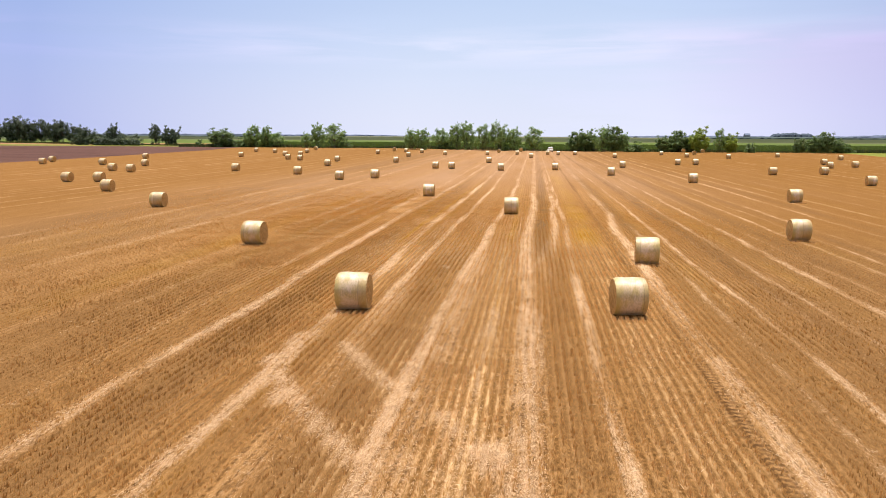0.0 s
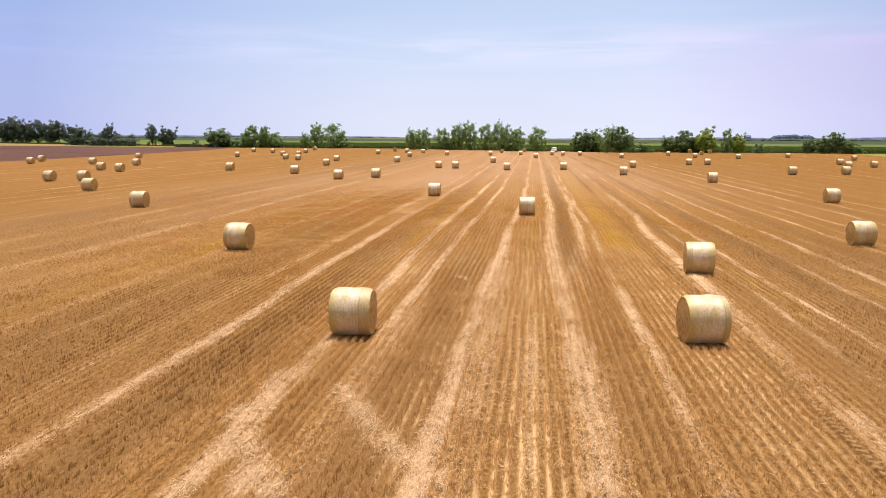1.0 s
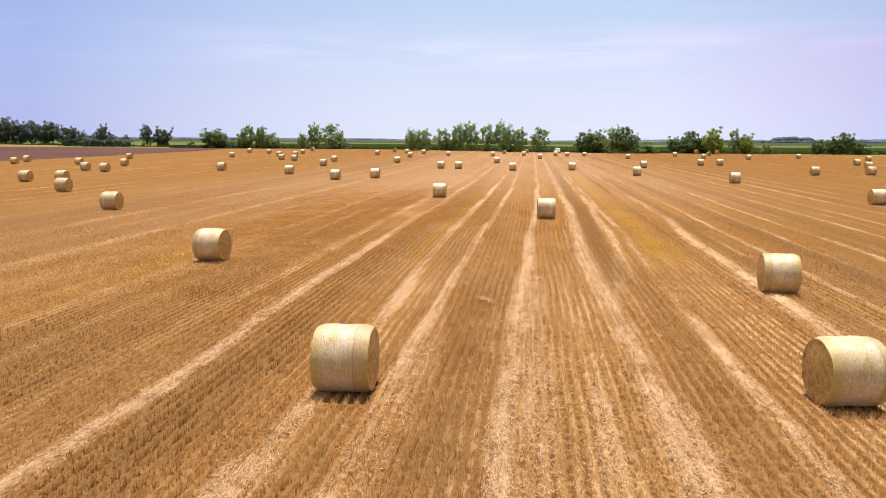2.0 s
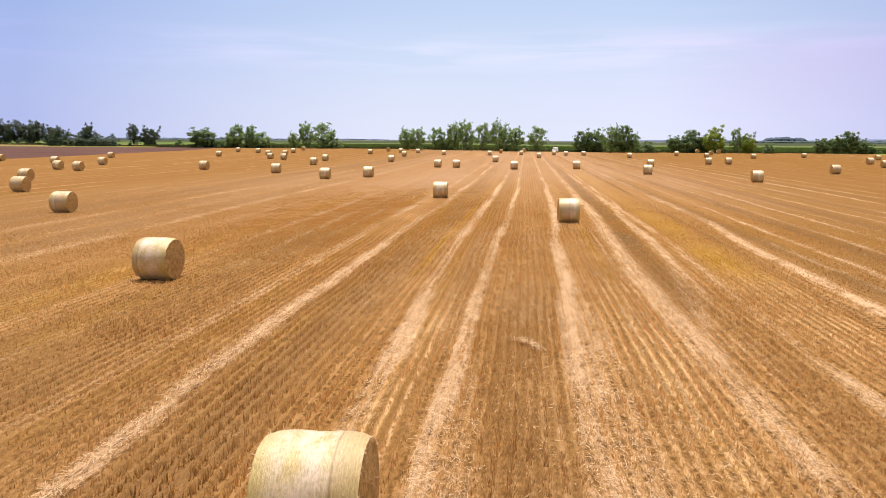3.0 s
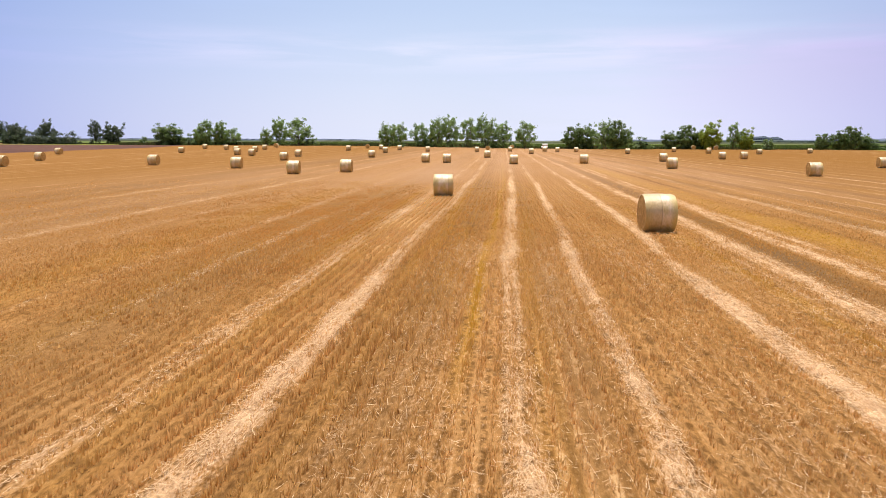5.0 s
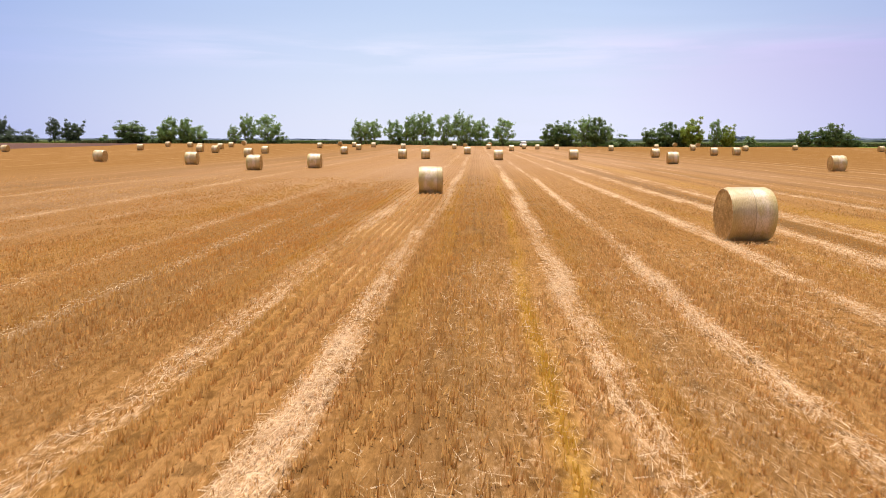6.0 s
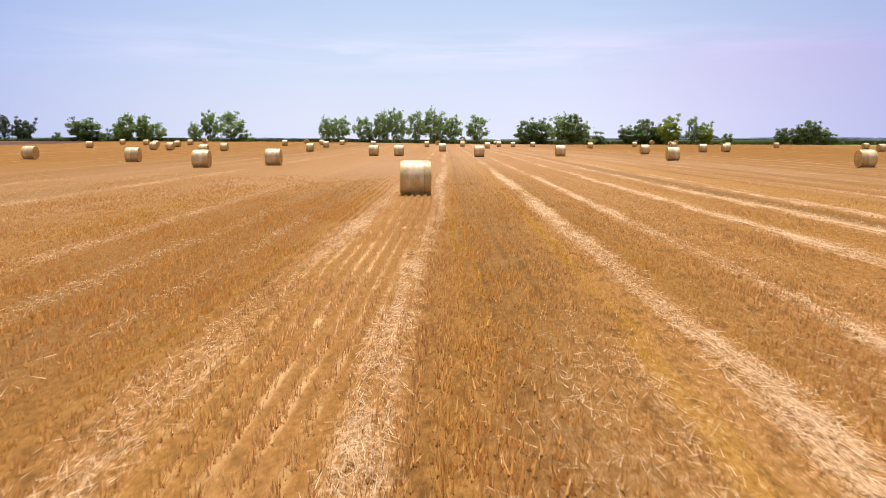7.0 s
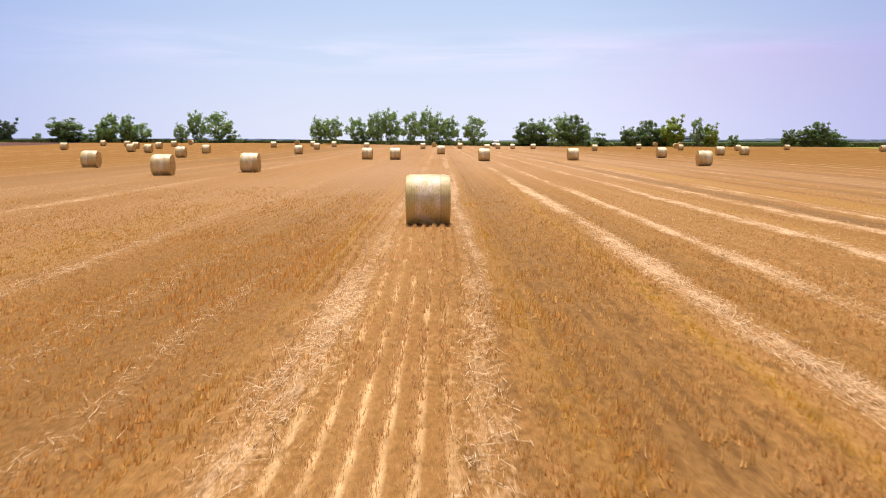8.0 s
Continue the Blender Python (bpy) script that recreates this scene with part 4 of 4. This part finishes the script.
# each pattern is 10 m tall and 8 m wide; planted smaller or larger
TREES = {
    "airy": [make_tree(101, 10, 9.5, M_LEAF, True, 2), make_tree(102, 10, 10.0, M_LEAF, True, 3), make_tree(103, 10, 9.0, M_LEAF, True, 2)],
    "dense": [make_tree(111, 10, 10.0, M_LEAF_DARK, False, 2), make_tree(112, 10, 10.5, M_LEAF_DARK, False, 2)],
    "leafy": [make_tree(114, 10, 10.0, M_LEAF, False, 2)],
    "dusky": [make_tree(116, 10, 10.5, M_LEAF_FAR, False, 2), make_tree(117, 10, 9.5, M_LEAF_FAR, True, 3)],
    "lime": [make_tree(124, 10, 9.0, M_LEAF_LIME, False, 2)],
    "dusky_bush": [make_bush(135, 5, 6, M_LEAF_FAR)],
    "bush": [make_bush(131, 5, 6, M_LEAF_DARK), make_bush(132, 5, 6, M_LEAF_DARK)],
}
LABELS = {
    "airy": ("airy green broadleaf tree at the field edge", "tree", "trees along the field edge"),
    "dense": ("dense dark green broadleaf tree at the field edge", "tree", "trees along the field edge"),
    "leafy": ("full fresh green broadleaf tree at the field edge", "tree", "trees along the field edge"),
    "dusky": ("dusky dark green tree of a far wood", "tree", "trees of the far wood"),
    "lime": ("bright yellow-green broadleaf tree at the field edge", "tree", "trees along the field edge"),
    "dusky_bush": ("low dusky green bush beside the ploughed field", "bush", "bushes beside the ploughed field"),
    "bush": ("low dense green bush at the field edge", "bush", "bushes along the field edge"),
}
# kind, across, ahead, height, stoutness
PLANTED = [
    ("dense", -131.0, 300, 8.0, 1.55), ("bush", -124.0, 301, 5.0, 1.0), ("bush", -120.0, 301, 5.2, 1.0), ("leafy", -116.8, 298, 9.3, 0.85), ("leafy", -111.3, 300, 8.9, 0.80),
    ("airy", -106.1, 299, 6.2, 1.2), ("airy", -92.4, 295, 6.2, 0.9), ("airy", -88.6, 298, 10.2, 0.75), ("airy", -80.8, 296, 9.6, 1.15), ("bush", -76.5, 297, 4.6, 1.0),
    ("airy", -47.5, 286, 8.0, 0.85), ("airy", -43.5, 285, 8.2, 0.95), ("airy", -37.5, 297, 8.2, 1.0), ("airy", -31.0, 295, 10.2, 0.8), ("airy", -26.5, 294, 11.2, 0.75),
    ("bush", -34.0, 296, 5.0, 0.9), ("airy", -19.6, 290, 10.0, 0.75), ("airy", -14.2, 292, 11.2, 0.8), ("airy", -8.6, 294, 9.2, 0.95), ("airy", -0.4, 294, 9.2, 0.95),
    ("bush", -11.5, 294, 4.4, 1.0), ("bush", -4.5, 295, 3.0, 1.0), ("dense", 16.0, 299, 7.6, 1.0), ("dense", 20.8, 299, 8.8, 0.95), ("airy", 26.6, 293, 9.8, 0.95), ("dense", 30.6, 293, 9.6, 0.85), ("airy", 34.0, 293, 7.4, 0.8),
    ("bush", 39.1, 294, 5.0, 1.5), ("dense", 49.6, 298, 6.4, 1.0), ("dense", 55.0, 298, 8.2, 1.0), ("lime", 62.8, 295, 9.9, 0.9), ("dense", 60.0, 299, 7.0, 1.0), ("airy", 70.6, 295, 9.0, 0.6),
    ("lime", 74.6, 295, 7.6, 0.85), ("bush", 81.3, 294, 4.6, 1.0), ("dense", 99.5, 294, 5.4, 1.1), ("dense", 104.5, 294, 6.6, 1.0), ("dense", 108.5, 294, 7.8, 0.9), ("dense", 113.0, 295, 5.6, 1.1), ("bush", 117.0, 296, 4.2, 1.2),
    ("bush", -144.6, 308, 4.0, 0.8), ("dusky", -172.0, 335, 9.4, 0.95), ("dusky", -179.0, 335, 10.0, 0.7), ("dusky_bush", -183.5, 325, 6.0, 1.1), ("dusky_bush", -190.0, 325, 6.0, 1.3), ("dusky", -197.0, 330, 10.5, 0.7),
    ("dusky_bush", -199.0, 326, 6.5, 1.3), ("dusky_bush", -206.0, 330, 7.0, 1.4), ("dusky", -214.0, 335, 8.5, 0.9), ("dusky_bush", -218.0, 335, 6.0, 1.3),
    ("dusky", -282.0, 430, 11.5, 1.0), ("dusky", -291.0, 430, 13.0, 1.1), ("dusky", -298.0, 432, 14.0, 0.9), ("dusky", -305.0, 430, 14.0, 0.9), ("dusky", -312.0, 430, 13.5, 0.9), ("dusky", -319.0, 428, 16.0, 0.95),
    ("dusky", -326.0, 430, 14.5, 0.9), ("dusky", -336.0, 430, 13.0, 1.0), ("dusky", -346.0, 430, 13.5, 1.0), ("dusky", -357.0, 430, 12.5, 1.0),
]
used = set()
counter = {}
for kind, tx, ty, tall, stout in PLANTED:
    patterns = TREES[kind]
    k = counter.get(kind, 0)
    counter[kind] = k + 1
    pattern = patterns[k % len(patterns)]
    size = tall / (5.0 if kind.endswith("bush") else 10.0)
    m = pose(tx, ty, float(land(np.float64(tx), np.float64(ty))) - 0.05, 0, 0, dice.uniform(0, 360)) @ Matrix.Diagonal((size * stout, size * stout, size * (1.0 if kind.endswith("bush") else 1.07), 1))
    if pattern in used:
        ob = copy_thing(pattern, m @ Matrix.Diagonal((*pattern.scale, 1)).inverted())
    else:
        used.add(pattern)
        pattern.matrix_basis = m
        ob = pattern
    tagged(ob, *LABELS[kind])


def build_verge():
    """Rough weeds and tall grass along the far edge of the field."""
    rng = np.random.default_rng(17)
    x = rng.uniform(-330, 175, 60000)
    y = np.where(x < -150, 322 + 0.9 * (-150 - x) * 0.55, 303.0) + rng.normal(0, 1.6, len(x))
    keep = rng.random(len(x)) < 0.25 + 0.75 * lattice(x * 0.14, x * 0, 7)
    x, y = x[keep], y[keep]
    tall = rng.uniform(0.3, 1.0, len(x)) * (0.4 + 1.1 * lattice(x * 0.09, x * 0 + 3, 9))
    q = stalk_quads(x, y, land(x, y), tall, rng.uniform(0.25, 0.6, len(x)), rng.uniform(-1, 1, len(x)), np.abs(rng.normal(0, 0.3, len(x))), rng.uniform(0, 6.3, len(x)))
    tagged(loose_object("verge_weeds", q, [M_WEED]), "dark green weeds and tall grass along the field edge", "weeds", kind="stuff")


def build_crop():
    """A standing green crop beyond the trees: rough rows of leaves."""
    rng = np.random.default_rng(19)
    n = 60000
    y = 308 + 200 * rng.random(n) ** 2.2
    x = rng.uniform(-1, 1, n) * (150 + y * 0.55) + 10
    keep = (x > -0.45 * y)
    x, y = x[keep], y[keep]
    n = len(x)
    q = stalk_quads(x, y, land(x, y), rng.uniform(0.35, 0.85, n), rng.uniform(0.4, 1.0, n), rng.uniform(-0.8, 0.8, n), np.abs(rng.normal(0, 0.4, n)), rng.uniform(0, 6.3, n))
    tagged(loose_object("green_crop", q, [M_CROP_LEAF]), "standing dark green crop behind the tree line", "crop", kind="stuff")


build_verge()
build_crop()


# ---------------------------------------------------------------- distance
def build_ridge(name, label, mat, x0, x1, y, tall, rough, seed, deep=60.0, ramp=0.24):
    """A far belt of trees or a wooded rise: a lumpy long mound."""
    rng = np.random.default_rng(seed)
    cols = max(24, int((x1 - x0) / rough))
    xs = np.linspace(x0, x1, cols)
    env = np.minimum(1, np.minimum(np.arange(cols), np.arange(cols)[::-1]) / (cols * ramp))
    env = env * env * (3 - 2 * env)
    crest = tall * env * (0.75 + 0.25 * lattice(xs / (rough * 9), xs * 0 + seed, seed)) + rng.uniform(-0.04, 0.05, cols) * tall * env
    verts, faces = [], []
    for k in range(cols):
        for dy, f in ((0, 0.0), (deep * 0.12, 0.72), (deep * 0.5, 1.0), (deep, 0.0)):
            verts.append((float(xs[k]), float(y + dy + rng.normal(0, deep * 0.04)), float(max(crest[k], 0.5) * f * (1 + rng.normal(0, 0.05)) - (1.0 if f == 0 else 0.0))))
    for k in range(cols - 1):
        for j in range(3):
            a = k * 4 + j
            faces.append((a, a + 4, a + 5, a + 1))
    tagged(mesh_object(name, verts, faces, [mat]), label, "distant woods", kind="structure")


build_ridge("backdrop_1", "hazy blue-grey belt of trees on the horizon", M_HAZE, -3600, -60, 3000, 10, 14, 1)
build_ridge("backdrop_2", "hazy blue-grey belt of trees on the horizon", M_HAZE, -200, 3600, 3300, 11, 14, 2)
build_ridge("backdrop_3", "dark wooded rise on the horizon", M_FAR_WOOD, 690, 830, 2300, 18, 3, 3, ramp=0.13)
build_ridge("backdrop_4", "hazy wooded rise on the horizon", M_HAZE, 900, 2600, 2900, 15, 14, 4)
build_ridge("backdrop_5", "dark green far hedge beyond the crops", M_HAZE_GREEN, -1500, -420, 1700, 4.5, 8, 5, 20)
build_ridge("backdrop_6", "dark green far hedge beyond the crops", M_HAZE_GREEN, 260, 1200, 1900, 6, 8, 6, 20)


# ---------------------------------------------------------------- parked van
def box(bm, x0, x1, y0, y1, z0, z1, bevel=0.0):
    made = bmesh.ops.create_cube(bm, size=1.0)["verts"]
    for v in made:
        v.co = Vector(((x0 + x1) / 2 + v.co.x * (x1 - x0), (y0 + y1) / 2 + v.co.y * (y1 - y0), (z0 + z1) / 2 + v.co.z * (z1 - z0)))
    if bevel:
        bmesh.ops.bevel(bm, geom=[e for e in bm.edges if e.verts[0] in made], offset=bevel, segments=2, affect="EDGES")


def build_van(x, y, turn):
    root = new("van")
    white, dark, rubber = plain("white_car_paint", (0.82, 0.82, 0.82), 0.3), plain("dark_glass", (0.03, 0.035, 0.04), 0.08), plain("tyre_rubber", (0.03, 0.03, 0.03), 0.8)
    steel, lamp = plain("wheel_steel", (0.45, 0.45, 0.46), 0.35, metal=0.9), plain("lamp_glass", (0.6, 0.62, 0.64), 0.1)
    bm = bmesh.new()
    box(bm, -0.9, 0.9, -2.1, 2.1, 0.35, 1.05, 0.10)
    part("body", bm, white, root, "white painted body")
    bm = bmesh.new()
    box(bm, -0.82, 0.82, -1.0, 2.0, 1.0, 1.85, 0.16)
    part("roof", bm, white, root)
    bm = bmesh.new()
    box(bm, -0.70, 0.70, -1.05, -0.97, 1.15, 1.68, 0.02)
    part("windscreen", bm, dark, root, "dark glass windscreen")
    for side in (-1, 1):
        bm = bmesh.new()
        box(bm, side * 0.80, side * 0.84, -0.7, 1.6, 1.18, 1.65, 0.01)
        part("side_window", bm, dark, root, "dark side glass")
        bm = bmesh.new()
        box(bm, side * 0.62 - 0.14, side * 0.62 + 0.14, -2.13, -2.07, 0.72, 0.90, 0.02)
        part("headlight", bm, lamp, root, "clear headlight glass")
        bm = bmesh.new()
        box(bm, side * 0.90 - 0.01, side * 0.90 + 0.12, -0.95, -0.80, 1.08, 1.28, 0.02)
        part("wing_mirror", bm, dark, root, "black wing mirror")
        for along in (-1.35, 1.35):
            bm = bmesh.new()
            bmesh.ops.create_cone(bm, cap_ends=True, segments=20, radius1=0.33, radius2=0.33, depth=0.22, matrix=pose(side * 0.80, along, 0.33, 0, 90, 0))
            wheel = part("wheel", bm, rubber, root, "black rubber tyre")
            bm = bmesh.new()
            bmesh.ops.create_cone(bm, cap_ends=True, segments=16, radius1=0.19, radius2=0.17, depth=0.03, matrix=pose(side * 0.92, along, 0.33, 0, 90 * side, 0))
            part("rim", bm, steel, wheel, "grey steel rim")
    bm = bmesh.new()
    box(bm, -0.86, 0.86, -2.18, -2.05, 0.36, 0.58, 0.04)
    part("bumper", bm, dark, root, "dark plastic bumper")
    root.matrix_basis = pose(x, y, float(land(np.float64(x), np.float64(y))), 0, 0, turn)
    tagged(root, "small white van parked at the field edge", "van")


build_van(6.1, 287.0, 184)


def build_barn(x, y):
    """A barn far off on the horizon, placed and stretched upwards to fit the camera's view."""
    root = new("barn")
    # wall and roof colours carry the haze of distance
    wall, sheet = plain("hazy_barn_wall", (0.24, 0.27, 0.36), 0.9, gloss=0.1, wear=0.2), plain("hazy_barn_roof", (0.16, 0.19, 0.28), 0.8, gloss=0.1, wear=0.2)
    bm = bmesh.new()
    box(bm, -8.0, 8.0, -6.0, 6.0, -1.0, 6.0)
    part("wall", bm, wall, root, smooth=False)
    bm = bmesh.new()
    ends = []
    for side in (-8.4, 8.4):
        ends.append([bm.verts.new((side, along, up)) for along, up in ((-6.5, 5.8), (0.0, 8.6), (6.5, 5.8))])
    bm.faces.new((ends[0][0], ends[1][0], ends[1][1], ends[0][1]))
    bm.faces.new((ends[0][1], ends[1][1], ends[1][2], ends[0][2]))
    bm.faces.new((ends[0][0], ends[1][0], ends[1][2], ends[0][2]))
    for side in ends:
        bm.faces.new(side)
    bmesh.ops.recalc_face_normals(bm, faces=bm.faces)
    part("roof", bm, sheet, root, smooth=False)
    root.matrix_basis = pose(x, y, float(land(np.float64(x), np.float64(y))), 0, 0, 4) @ Matrix.Diagonal((0.95, 1.0, 1.75, 1.0))
    tagged(root, "hazy blue-grey barn far off on the horizon", "barn")


build_barn(598.0, 2200.0)
